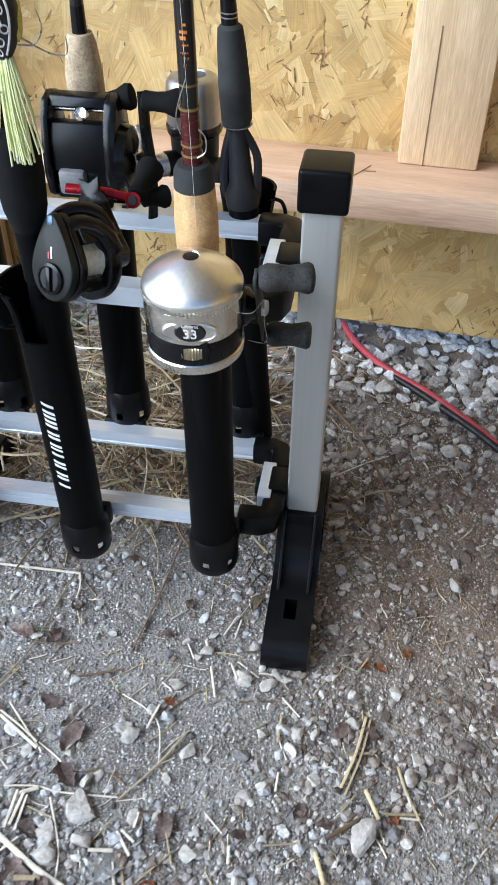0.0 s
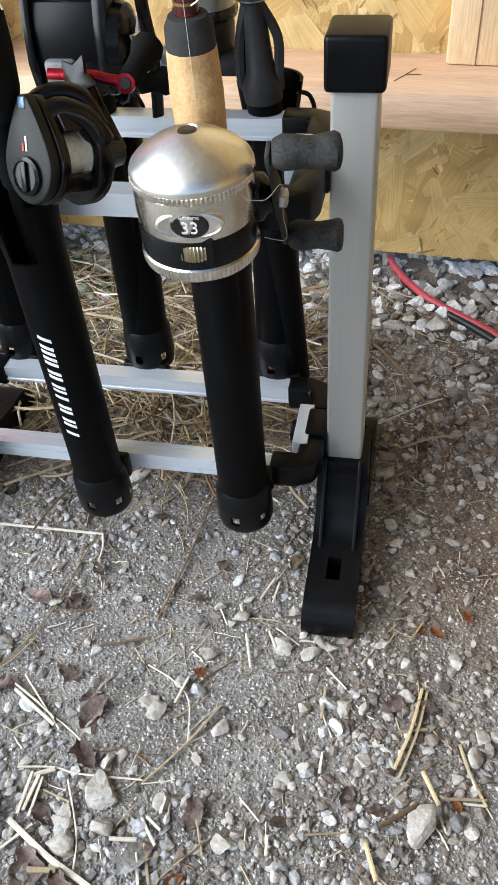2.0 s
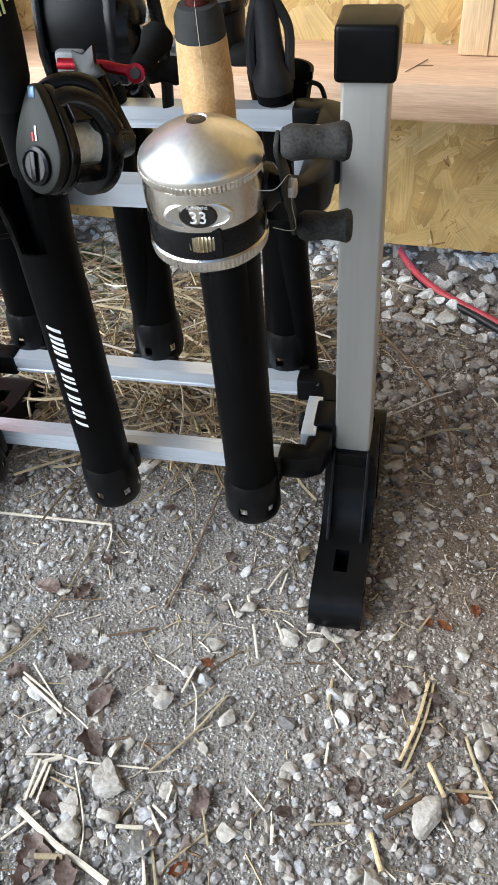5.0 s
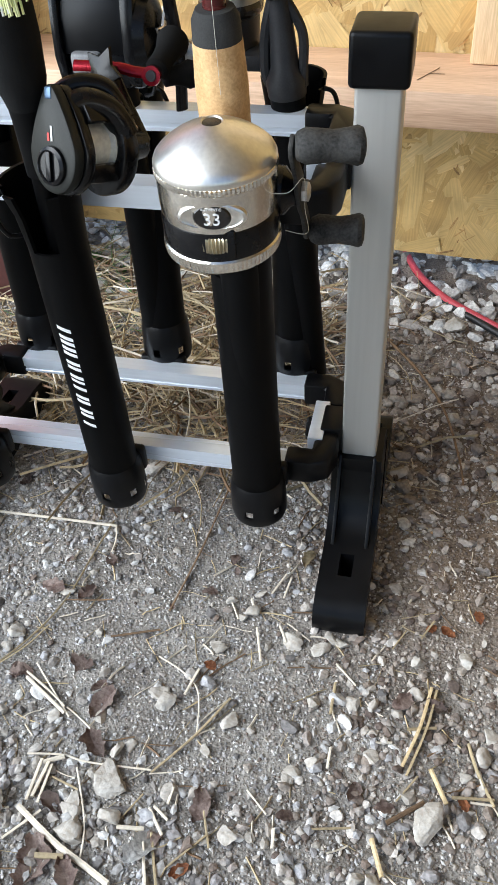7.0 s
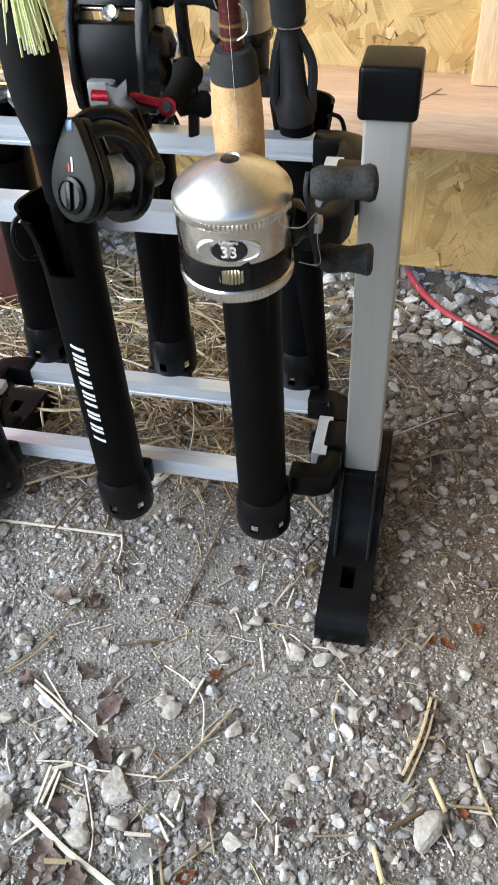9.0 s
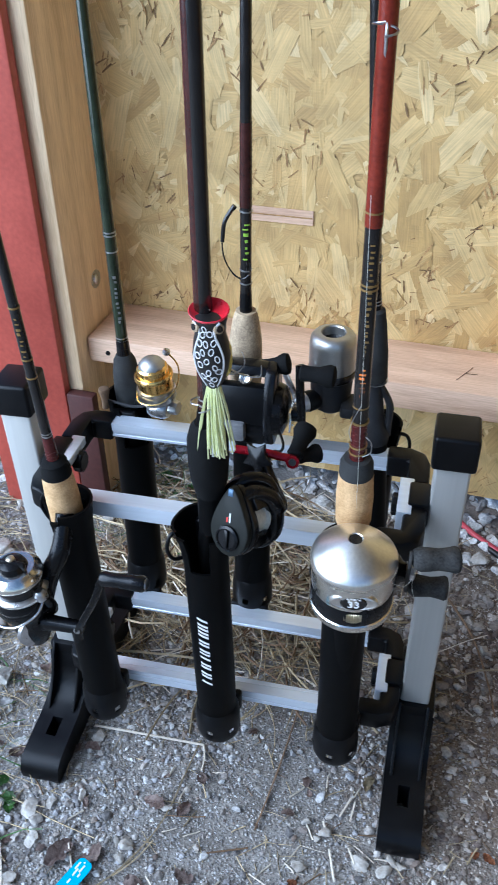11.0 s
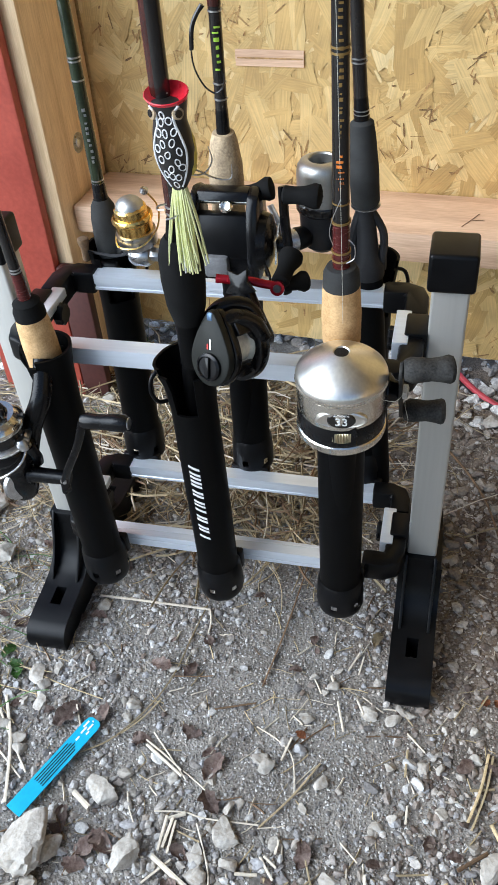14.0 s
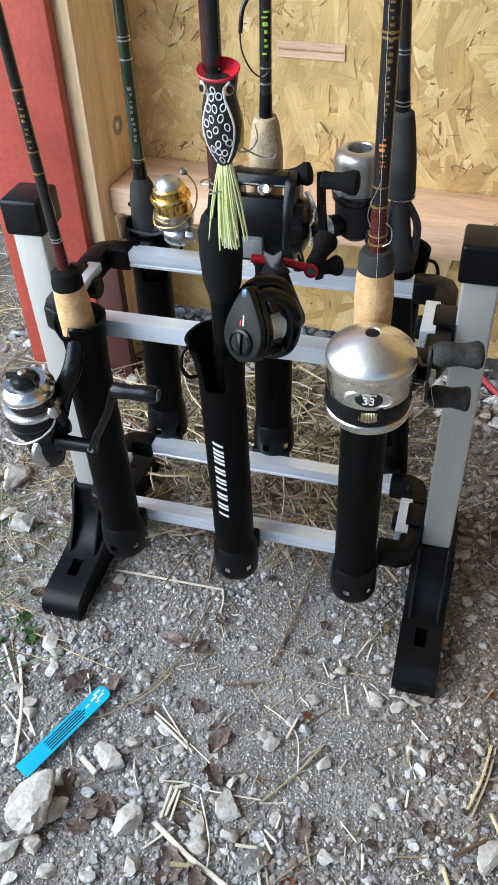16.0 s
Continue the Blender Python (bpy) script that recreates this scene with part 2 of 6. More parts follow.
RUSTLEAF = material("rust_leaf", (0.36, 0.15, 0.07), 0.8, spec=0.2, spread=0.35, scale=80, fine=400, bump=0.5, tint=(0.20, 0.08, 0.045))
BLUE = material("blue_plastic_tag", (0.01, 0.40, 0.66), 0.3, spread=0.12, scale=40, fine=300, bump=0.05, relief=0.0004)


def osb_strand_material():
    m = bpy.data.materials.new("osb_strand")
    m.use_nodes = True
    n, link = m.node_tree.nodes, m.node_tree.links.new
    b = n["Principled BSDF"]
    geo = n.new("ShaderNodeNewGeometry")
    ramp = n.new("ShaderNodeValToRGB")
    e = ramp.color_ramp.elements
    e[0].position, e[0].color = 0.0, (0.47, 0.30, 0.105, 1)
    e[1].position, e[1].color = 1.0, (0.74, 0.56, 0.28, 1)
    for at, c in ((0.08, (0.53, 0.34, 0.125)), (0.3, (0.57, 0.38, 0.145)), (0.6, (0.61, 0.415, 0.165)), (0.9, (0.67, 0.48, 0.21))):
        k = e.new(at)
        k.color = (*c, 1)
    link(geo.outputs["Random Per Island"], ramp.inputs["Fac"])
    uv = n.new("ShaderNodeUVMap")
    mp = n.new("ShaderNodeMapping")
    mp.inputs["Scale"].default_value = (22, 520, 1)
    link(uv.outputs["UV"], mp.inputs["Vector"])
    grain = n.new("ShaderNodeTexNoise")
    grain.inputs["Scale"].default_value, grain.inputs["Detail"].default_value = 1.0, 4
    link(mp.outputs["Vector"], grain.inputs["Vector"])
    co = n.new("ShaderNodeTexCoord")
    blot = n.new("ShaderNodeTexNoise")
    blot.inputs["Scale"].default_value, blot.inputs["Detail"].default_value = 26, 4
    link(co.outputs["Object"], blot.inputs["Vector"])
    mix = n.new("ShaderNodeMath")
    mix.operation = "ADD"
    link(grain.outputs["Fac"], mix.inputs[0])
    link(blot.outputs["Fac"], mix.inputs[1])
    span = n.new("ShaderNodeMapRange")
    span.inputs["From Min"].default_value, span.inputs["From Max"].default_value = 0.7, 1.3
    span.inputs["To Min"].default_value, span.inputs["To Max"].default_value = 0.74, 1.18
    link(mix.outputs[0], span.inputs["Value"])
    hsv = n.new("ShaderNodeHueSaturation")
    link(ramp.outputs["Color"], hsv.inputs["Color"])
    link(span.outputs["Result"], hsv.inputs["Value"])
    link(hsv.outputs["Color"], b.inputs["Base Color"])
    b.inputs["Roughness"].default_value = 0.6
    bp = n.new("ShaderNodeBump")
    bp.inputs["Strength"].default_value, bp.inputs["Distance"].default_value = 0.35, 0.0008
    weave = n.new("ShaderNodeTexWave")
    weave.bands_direction = "Z"
    weave.inputs["Scale"].default_value, weave.inputs["Distortion"].default_value = 95, 0.8
    link(co.outputs["Object"], weave.inputs["Vector"])
    both = n.new("ShaderNodeMath")
    both.operation = "MULTIPLY_ADD"
    both.inputs[1].default_value = 0.35
    link(weave.outputs["Fac"], both.inputs[0])
    link(grain.outputs["Fac"], both.inputs[2])
    link(both.outputs[0], bp.inputs["Height"])
    link(bp.outputs["Normal"], b.inputs["Normal"])
    return m


OSBSTRAND = osb_strand_material()
OSBFLECK = material("dark_osb_fleck", (0.36, 0.215, 0.08), 0.7, spread=0.5, scale=40, fine=300, bump=0.2, tint=(0.17, 0.09, 0.035), random=0.45)

# ---- mesh helpers ----
HOME = {}


def thing(name, m, label, category, group="", base=(0, 0, 0)):
    """An Empty at base, given in the frame m; its parts are drawn in m's own coordinates."""
    ob = new(name)
    ob.empty_display_size = 0.02
    ob.matrix_world = m @ Matrix.Translation(base)
    HOME[ob.name] = Vector(base)
    return tagged(ob, label, category, group)


def part(name, bm, mat, parent, label="", smooth=True):
    top = parent
    while top.parent:
        top = top.parent
    off = HOME.get(top.name, Vector())
    bmesh.ops.translate(bm, verts=bm.verts, vec=-off)
    bmesh.ops.recalc_face_normals(bm, faces=bm.faces)
    me = bpy.data.meshes.new(name)
    bm.to_mesh(me)
    bm.free()
    me.materials.append(mat)
    if smooth:
        me.shade_smooth()
        me.set_sharp_from_angle(angle=radians(38))
    ob = new(name, me)
    ob.parent = parent
    if label:
        ob["label"] = label
    return ob


def single(name, bm, mat, m, label, category, kind="", smooth=True, group=""):
    """A thing that is one mesh."""
    bmesh.ops.recalc_face_normals(bm, faces=bm.faces)
    me = bpy.data.meshes.new(name)
    bm.to_mesh(me)
    bm.free()
    me.materials.append(mat)
    if smooth:
        me.shade_smooth()
        me.set_sharp_from_angle(angle=radians(38))
    ob = new(name, me)
    ob.matrix_world = m
    return tagged(ob, label, category, group, kind)


def joined(*bms):
    out = bmesh.new()
    for b in bms:
        me = bpy.data.meshes.new("tmp")
        b.to_mesh(me)
        b.free()
        out.from_mesh(me)
        bpy.data.meshes.remove(me)
    return out


def block(lo, hi, bevel=0.001, segs=2):
    bm = bmesh.new()
    bmesh.ops.create_cube(bm, size=1)
    for v in bm.verts:
        v.co = Vector([a + (b - a) * (c + 0.5) for a, b, c in zip(lo, hi, v.co)])
    if bevel:
        bmesh.ops.bevel(bm, geom=bm.edges[:], offset=bevel, segments=segs, profile=0.5, affect="EDGES")
    return bm


def moved(bm, m):
    bmesh.ops.transform(bm, matrix=m, verts=bm.verts)
    return bm


def along(a, b):
    """A frame at a whose z runs to b."""
    d = Vector(b) - Vector(a)
    return Matrix.Translation(a) @ d.to_track_quat("Z", "Y").to_matrix().to_4x4(), d.length


def turned(profile, a=(0, 0, 0), b=(0, 0, 1), n=28, closed=True, squash=(1, 1), teeth=0.0):
    """A turned body: profile of (height in metres from a towards b, radius)."""
    m, _ = along(a, b)
    bm = bmesh.new()
    rings = []
    for h, r in profile:
        rings.append([bm.verts.new(m @ Vector((squash[0] * r * (1 - teeth * (k % 2)) * math.cos(2 * math.pi * k / n), squash[1] * r * (1 - teeth * (k % 2)) * math.sin(2 * math.pi * k / n), h))) for k in range(n)])
    for p, q in zip(rings, rings[1:]):
        for k in range(n):
            bm.faces.new((p[k], p[(k + 1) % n], q[(k + 1) % n], q[k]))
    if closed:
        bm.faces.new(rings[0])
        bm.faces.new(rings[-1])
    return bm


def sweep(points, r, n=8, taper=None, flat=1.0):
    """A round bar along smoothed points."""
    pts = [Vector(p) for p in points]
    if len(pts) > 2:
        fine = []
        for i in range(len(pts) - 1):
            p0, p1, p2, p3 = pts[max(i - 1, 0)], pts[i], pts[i + 1], pts[min(i + 2, len(pts) - 1)]
            for s in range(6):
                t = s / 6
                fine.append(0.5 * ((2 * p1) + (p2 - p0) * t + (2 * p0 - 5 * p1 + 4 * p2 - p3) * t * t + (3 * p1 - p0 - 3 * p2 + p3) * t ** 3))
        pts = fine + [pts[-1]]
    bm = bmesh.new()
    rings, side = [], None
    for i, p in enumerate(pts):
        d = (pts[min(i + 1, len(pts) - 1)] - pts[max(i - 1, 0)]).normalized()
        if side is None:
            side = d.orthogonal().normalized()
        side = (side - d * side.dot(d)).normalized()
        up = d.cross(side)
        s = i / max(1, len(pts) - 1)
        rr = r if taper is None else r + (taper - r) * s
        rings.append([bm.verts.new(p + rr * (math.cos(2 * math.pi * k / n) * side + flat * math.sin(2 * math.pi * k / n) * up)) for k in range(n)])
    for p, q in zip(rings, rings[1:]):
        for k in range(n):
            bm.faces.new((p[k], p[(k + 1) % n], q[(k + 1) % n], q[k]))
    bm.faces.new(rings[0])
    bm.faces.new(rings[-1])
    return bm


def outline(points, lo, hi, axis="x", bevel=0.0):
    """A flat outline (a, b) drawn out along an axis: x: (y, z), y: (x, z), z: (x, y)."""
    put = {"x": lambda a, b, c: (c, a, b), "y": lambda a, b, c: (a, c, b), "z": lambda a, b, c: (a, b, c)}[axis]
    bm = bmesh.new()
    p = [bm.verts.new(put(a, b, lo)) for a, b in points]
    q = [bm.verts.new(put(a, b, hi)) for a, b in points]
    bm.faces.new(p)
    bm.faces.new(q)
    for k in range(len(p)):
        j = (k + 1) % len(p)
        bm.faces.new((p[k], p[j], q[j], q[k]))
    if bevel:
        bmesh.ops.recalc_face_normals(bm, faces=bm.faces)
        rim = [e for e in bm.edges if e.calc_face_angle(0) > 0.6]
        bmesh.ops.bevel(bm, geom=rim, offset=bevel, segments=2, profile=0.5, affect="EDGES")
    return bm


def gz(x, y):
    """Height of the ground."""
    big = noise.noise((x * 3.1, y * 3.1, 0.3)) * 0.006 + noise.noise((x * 17, y * 17, 4.1)) * 0.003 + noise.noise((x * 60, y * 60, 2.2)) * 0.0016
    near = min(1.0, max(0.12, (math.hypot(max(0, abs(x) - 0.2), max(0, abs(y + 0.03) - 0.13))) / 0.15))
    return (big * near - 0.001) if y < 0.43 else big + 0.004


# ---- setting ----
def slab(name, lo, hi, mat, label, category, bevel=0.003):
    return single(name, block(lo, hi, bevel), mat, Matrix(), label, category, kind="structure")


OSB_Y = 0.416
wall_back = slab("wall_back", (-0.356, OSB_Y, 0.043), (2.6, OSB_Y + 0.012, 2.3), OSBBASE, "tan oriented strand board wall with coarse flakes", "wall", 0.001)
# Unseen side wall, added to shut out light from the right
slab("unseen_wall_right", (2.6, -2.0, 0.0), (2.64, OSB_Y + 0.012, 2.3), OSBBASE, "unseen plain strand board wall added to close the right side", "wall", 0.001)
# Unseen roof, added to cut light from above and reflect pale in chrome
single("ceiling", block((-0.55, -1.5, 2.3), (2.64, OSB_Y + 0.012, 2.34), 0.001), POSTALU, Matrix(), "unseen pale sheet roof added to block light from above", "ceiling", kind="structure")
slab("girt_1", (-0.318, 0.305, 0.2445), (2.6, OSB_Y - 0.002, 0.2825), FIR, "pinkish fir board laid flat along the strand board wall", "board", 0.005)
slab("stud_1", (-0.356, 0.2795, 0.0), (-0.3185, OSB_Y - 0.002, 2.3), PINE, "pale pine stud bolted beside the red steel post", "stud", 0.004)
slab("post_base_1", (-0.3365, 0.262, -0.02), (-0.297, 0.2785, 0.215), SHADEDREDPAINT, "dark red steel plate at the post foot, paint darkened for shade", "plate")
slab("stud_2", (0.2125, 0.378, 0.2828), (0.3015, OSB_Y - 0.002, 2.3), PINE, "pale pine stud standing on the flat fir board", "stud", 0.003)
post_1 = single("post_1", block((-0.468, 0.262, -0.02), (-0.337, 0.2785, 2.3), 0.004), REDPAINT, Matrix(), "red-painted steel building post beside the pine stud", "post", kind="structure")
part("web", block((-0.408, 0.2775, -0.02), (-0.396, 0.388, 2.3), 0.001), REDPAINT, post_1)
part("back_flange", block((-0.468, 0.387, -0.02), (-0.357, 0.403, 2.3), 0.004), REDPAINT, post_1)


def ground():
    near = [-0.75 + 0.0085 * k for k in range(int(1.75 / 0.0085))]
    xs = [-400, -60, -12, -4, -2, -1.2] + near + [1.05, 1.3, 2, 4, 12, 60, 400]
    ny = [-0.62 + 0.0085 * k for k in range(int(1.5 / 0.0085))]
    ys = [-400, -60, -12, -4, -2, -1.0] + ny + [0.95, 1.2, 2, 4, 12, 60, 400]
    verts = [(x, y, gz(x, y) if abs(x) < 3 and abs(y) < 3 else 0.0) for y in ys for x in xs]
    w = len(xs)
    faces = [(j * w + i, j * w + i + 1, (j + 1) * w + i + 1, (j + 1) * w + i) for j in range(len(ys) - 1) for i in range(w - 1)]
    me = bpy.data.meshes.new("ground")
    me.from_pydata(verts, [], faces)
    me.shade_smooth()
    me.materials.append(SOIL)
    tagged(new("ground", me), "grey-brown packed soil strewn with fine gravel", "ground", kind="structure")


ground()

# ---- the rod rack ----
RACK = pose(-0.006, -0.0085, 0, 0, 0, 4.3)
LEANK = 0.04


def vax(side, z):
    return side * (0.080 + LEANK * (z - 0.24))


# the far post leans outward by a degree
LEFTLEAN = Matrix.Translation((-0.1905, 0, 0.1)) @ pose(0, 0, 0, 0, -1.3, 0) @ Matrix.Translation((0.1905, 0, -0.1))


def rack():
    r = thing("rod_rack", RACK, "black plastic and aluminium fishing rod rack on bare ground", "rod rack")
    for s in (-1, 1):
        c = 0.1905 * s
        post_part = part("post", moved(block((c - 0.0145, -0.0165, 0.09), (c + 0.0145, 0.0165, 0.412), 0.0025, 3), LEFTLEAN if s < 0 else Matrix()), POSTALU, r, "silver-grey aluminium square post")
        cap = block((c - 0.0184, -0.0200, 0.4025), (c + 0.0184, 0.0200, 0.4350), 0.0032, 3)
        part("cap", moved(cap, LEFTLEAN if s < 0 else Matrix()), PLASTIC, post_part, "black plastic post cap")
        # foot: socket, and on each side a smooth deck with a slot, rounded toe and two ribs
        deck = [(-0.1265, 0.0), (-0.1285, 0.008), (-0.1278, 0.015), (-0.1248, 0.0215), (-0.1195, 0.0262), (-0.112, 0.0290), (-0.092, 0.0315)]
        rise = [(-0.070, 0.0335), (-0.056, 0.0365), (-0.044, 0.042), (-0.034, 0.052), (-0.027, 0.068), (-0.0222, 0.088), (-0.0222, 0.0)]
        foot = part("foot", block((c - 0.0205, -0.0225, 0.0), (c + 0.0205, 0.0225, 0.100), 0.0025, 2), PLASTIC, r, "black moulded foot with slotted toes")
        for e in (-1, 1):
            bits = [outline([(e * a, b) for a, b in deck + rise], c + lo, c + hi, "x") for lo, hi in ((-0.0214, -0.0058), (0.0058, 0.0214))]
            bits.append(outline([(e * a, b) for a, b in deck + [(-0.092, 0.0)]], c - 0.0058, c + 0.0058, "x"))
            bits.append(outline([(e * a, b) for a, b in rise + [(-0.070, 0.0)]], c - 0.0058, c + 0.0058, "x"))
            toe = joined(*bits)
            bmesh.ops.remove_doubles(toe, verts=toe.verts, dist=0.00005)
            part("toe", toe, PLASTIC, foot, "black toe with a slot through it")
            for x in (-0.0158, 0.0128):
                part("rib", outline([(e * a, b) for a, b in ((-0.064, 0.032), (-0.062, 0.037), (-0.050, 0.052), (-0.040, 0.068), (-0.031, 0.090), (-0.0222, 0.104), (-0.0222, 0.05))], c + x, c + x + 0.003, "x", 0.0006), PLASTIC, foot)
        for zc, half_v in ((0.350, 0.0575), (0.1135, 0.048)):
            for e in (-1, 1):
                path = [(c - s * 0.056, e * half_v), (c - s * 0.036, e * half_v), (c - s * 0.0285, e * (half_v - 0.003)), (c - s * 0.026, e * (half_v - 0.012)), (c - s * 0.026, e * 0.017)]
                w = 0.0098
                pts = [Vector((a, b, 0)) for a, b in path]
                left, right = [], []
                for i, p in enumerate(pts):
                    d = (pts[min(i + 1, len(pts) - 1)] - pts[max(i - 1, 0)]).normalized()
                    nrm = Vector((-d.y, d.x, 0))
                    left.append(p + nrm * w)
                    right.append(p - nrm * w)
                loop = [(p.x, p.y) for p in left] + [(p.x, p.y) for p in reversed(right)]
                part("bracket", outline(loop, zc - 0.0125, zc + 0.0105, "z", 0.003), PLASTIC, r, "black elbow bracket")
            part("slide_bar", block((c - s * 0.0352 - 0.0062, -0.029, zc + (0.003 if s < 0 else -0.010)), (c - s * 0.0352 + 0.0062, 0.019, zc + 0.0118), 0.0008), ALU, r, "short bright aluminium piece")
            a, b = sorted((c - s * 0.0325, c - s * 0.0142))
            part("clamp_pad", block((a, -0.0185, zc - 0.012), (b, 0.0125, zc + 0.0140), 0.002), PLASTIC, r)
            part("knob", turned([(0, 0.0085), (0.002, 0.0105), (0.008, 0.0105), (0.0095, 0.009)], (c - s * 0.037, 0, zc - 0.004), (c - s * 0.06, 0, zc - 0.004), 20, teeth=0.12), PLASTIC, r, "black clamp knob")
    for zc, half_v in ((0.350, 0.0575), (0.1135, 0.048)):
        for e in (-1, 1):
            h = 0.0078
            g = [(e * half_v - h, zc - h), (e * half_v + h, zc - h), (e * half_v + h, zc + h), (e * half_v - h, zc + h), (e * half_v - h, zc - 0.0015), (e * half_v - h + 0.001, zc - 0.0022), (e * half_v - h + 0.001, zc - 0.0048), (e * half_v - h, zc - 0.0055)]
            g = g if e > 0 else g[:4]
            part("bar", outline(g, -0.136, 0.136, "x"), ALU, r, "bright aluminium cross bar")
    return r


rack()


def rod_tube(u, side, notch, group="tubes of the rack", logo=False, half=42):
    """A holder tube; notch: the angle in degrees that its opening faces."""
    z0, z1, zn = (0.083 if side < 0 else 0.117), 0.372, (0.326 if logo else 0.318)
    t = thing("rod_holder_tube", RACK, "matt black plastic holder tube clipped to the rack bars", "holder tube", group, (u, vax(side, z0), z0))
    def at(z, r, a):
        return Vector((u + r * math.cos(a), vax(side, z) + r * math.sin(a), z))
    n = 40
    bm = bmesh.new()
    ro, ri = 0.0192, 0.0168
    cols = []
    for k in range(n):
        a = 2 * math.pi * (k + 0.5) / n
        d = abs((math.degrees(a) - notch + 180) % 360 - 180)
        top = zn if d < half else (z1 - 0.006 if d < half + 18 else z1)
        cols.append(top)
    def flare(a):
        d = abs((math.degrees(a) - 212 + 180) % 360 - 180)
        return 0.0048 + (0.0035 * max(0.0, 1 - d / 42) if logo else 0.0)

    for k in range(n):
        a0, a1 = 2 * math.pi * k / n, 2 * math.pi * (k + 1) / n
        tall = cols[k] > zn
        zs = [z0 + 0.038, zn] + ([zn + 0.6 * (cols[k] - zn), cols[k]] if tall else [])
        for za, zb in zip(zs, zs[1:]):
            lo, hi = (0.35 if za > zn else 0.0), (0.0 if zb <= zn else (1.0 if zb == cols[k] else 0.35))
            for r in (ro, ri):
                bm.faces.new([bm.verts.new(p) for p in (at(za, r + lo * flare(a0), a0), at(za, r + lo * flare(a1), a1), at(zb, r + hi * flare(a1), a1), at(zb, r + hi * flare(a0), a0))])
        f0, f1 = (flare(a0), flare(a1)) if tall else (0, 0)
        bm.faces.new([bm.verts.new(p) for p in (at(cols[k], ri + f0, a0), at(cols[k], ri + f1, a1), at(cols[k], ro + f1, a1), at(cols[k], ro + f0, a0))])
        for j, a in ((k - 1, a0), ((k + 1) % n, a1)):
            if cols[j] < cols[k] - 0.02:
                bm.faces.new([bm.verts.new(p) for p in (at(cols[j], ri, a), at(cols[j], ro, a), at(zs[-2], ro + 0.35 * flare(a), a), at(cols[k], ro + flare(a), a), at(cols[k], ri + flare(a), a), at(zs[-2], ri + 0.35 * flare(a), a))])
    bmesh.ops.remove_doubles(bm, verts=bm.verts, dist=0.00002)
    body = part("body", bm, TUBE, t)
    # end cap with drain holes
    bm = bmesh.new()
    rows = [(z0 + h, r) for h, r in ((0.0, 0.0214), (0.004, 0.0224), (0.0095, 0.0226), (0.018, 0.0225), (0.036, 0.0214), (0.040, 0.0195))]
    for k in range(n):
        a0, a1 = 2 * math.pi * k / n, 2 * math.pi * (k + 1) / n
        for j, ((za, ra), (zb, rb)) in enumerate(zip(rows, rows[1:])):
            if j == 2 and k % 7 in (0, 1):
                continue
            for dr in (0, -0.0022):
                bm.faces.new([bm.verts.new(p) for p in (at(za, ra + dr, a0), at(za, ra + dr, a1), at(zb, rb + dr, a1), at(zb, rb + dr, a0))])
    bmesh.ops.remove_doubles(bm, verts=bm.verts, dist=0.00002)
    part("end_cap", bm, PLASTIC, t, "black end cap with small drain holes")
    for zc, hv in ((0.350, 0.0575), (0.1135, 0.048)):
        v = vax(side, zc)
        lo, hi = sorted((side * (hv + 0.0079), v - side * 0.010))
        w = 0.011 if zc > 0.2 else 0.0215
        part("clip", block((u - w, lo, zc - 0.013), (u + w, hi, zc + 0.011), 0.003, 3), PLASTIC, t, "black bar clip")
    a = math.radians(notch) + (1.0 if side > 0 else -1.15)
    ear = [at(0.334, 0.020, a), at(0.337, 0.028, a + 0.1), at(0.350, 0.0325, a + 0.15), at(0.362, 0.0295, a + 0.1), at(0.3655, 0.023, a)]
    part("strap_hook", sweep(ear, 0.0017), PLASTIC, t, "black strap hook")
    if logo:
        bm = bmesh.new()
        z = 0.268
        ang0, ang1 = math.radians(250), math.radians(279)

        def stroke(f0, f1, za, zb):
            for q in range(4):
                p0, p1 = (ang0 + (ang1 - ang0) * (f0 + (f1 - f0) * c / 4) for c in (q, q + 1))
                bm.faces.new([bm.verts.new(at(zz + 0.0035 * (1 - (pp - ang0) / (ang1 - ang0)), 0.01945, pp)) for zz, pp in ((za, p0), (za, p1), (zb, p1), (zb, p0))])

        for wd in (0.0102, 0.0082, 0.0112, 0.0112, 0.0045, 0.0120, 0.0120, 0.0120):
            bar = min(0.0030, wd * 0.55)
            stroke(0, 1, z, z - bar)
            if wd > 0.006:
                stroke(0, 1, z - wd + bar, z - wd)
            z -= wd + 0.0016
        part("logo_mark", bm, WHITE, body, "white printed mark of plain bars")
    return t


rod_tube(-0.1245, -1, 215)
rod_tube(-0.003, -1, 272, logo=True, half=27)
rod_tube(0.117, -1, 270)
rod_tube(-0.127, 1, 300)
rod_tube(-0.001, 1, 270)
rod_tube(0.121, 1, 290)


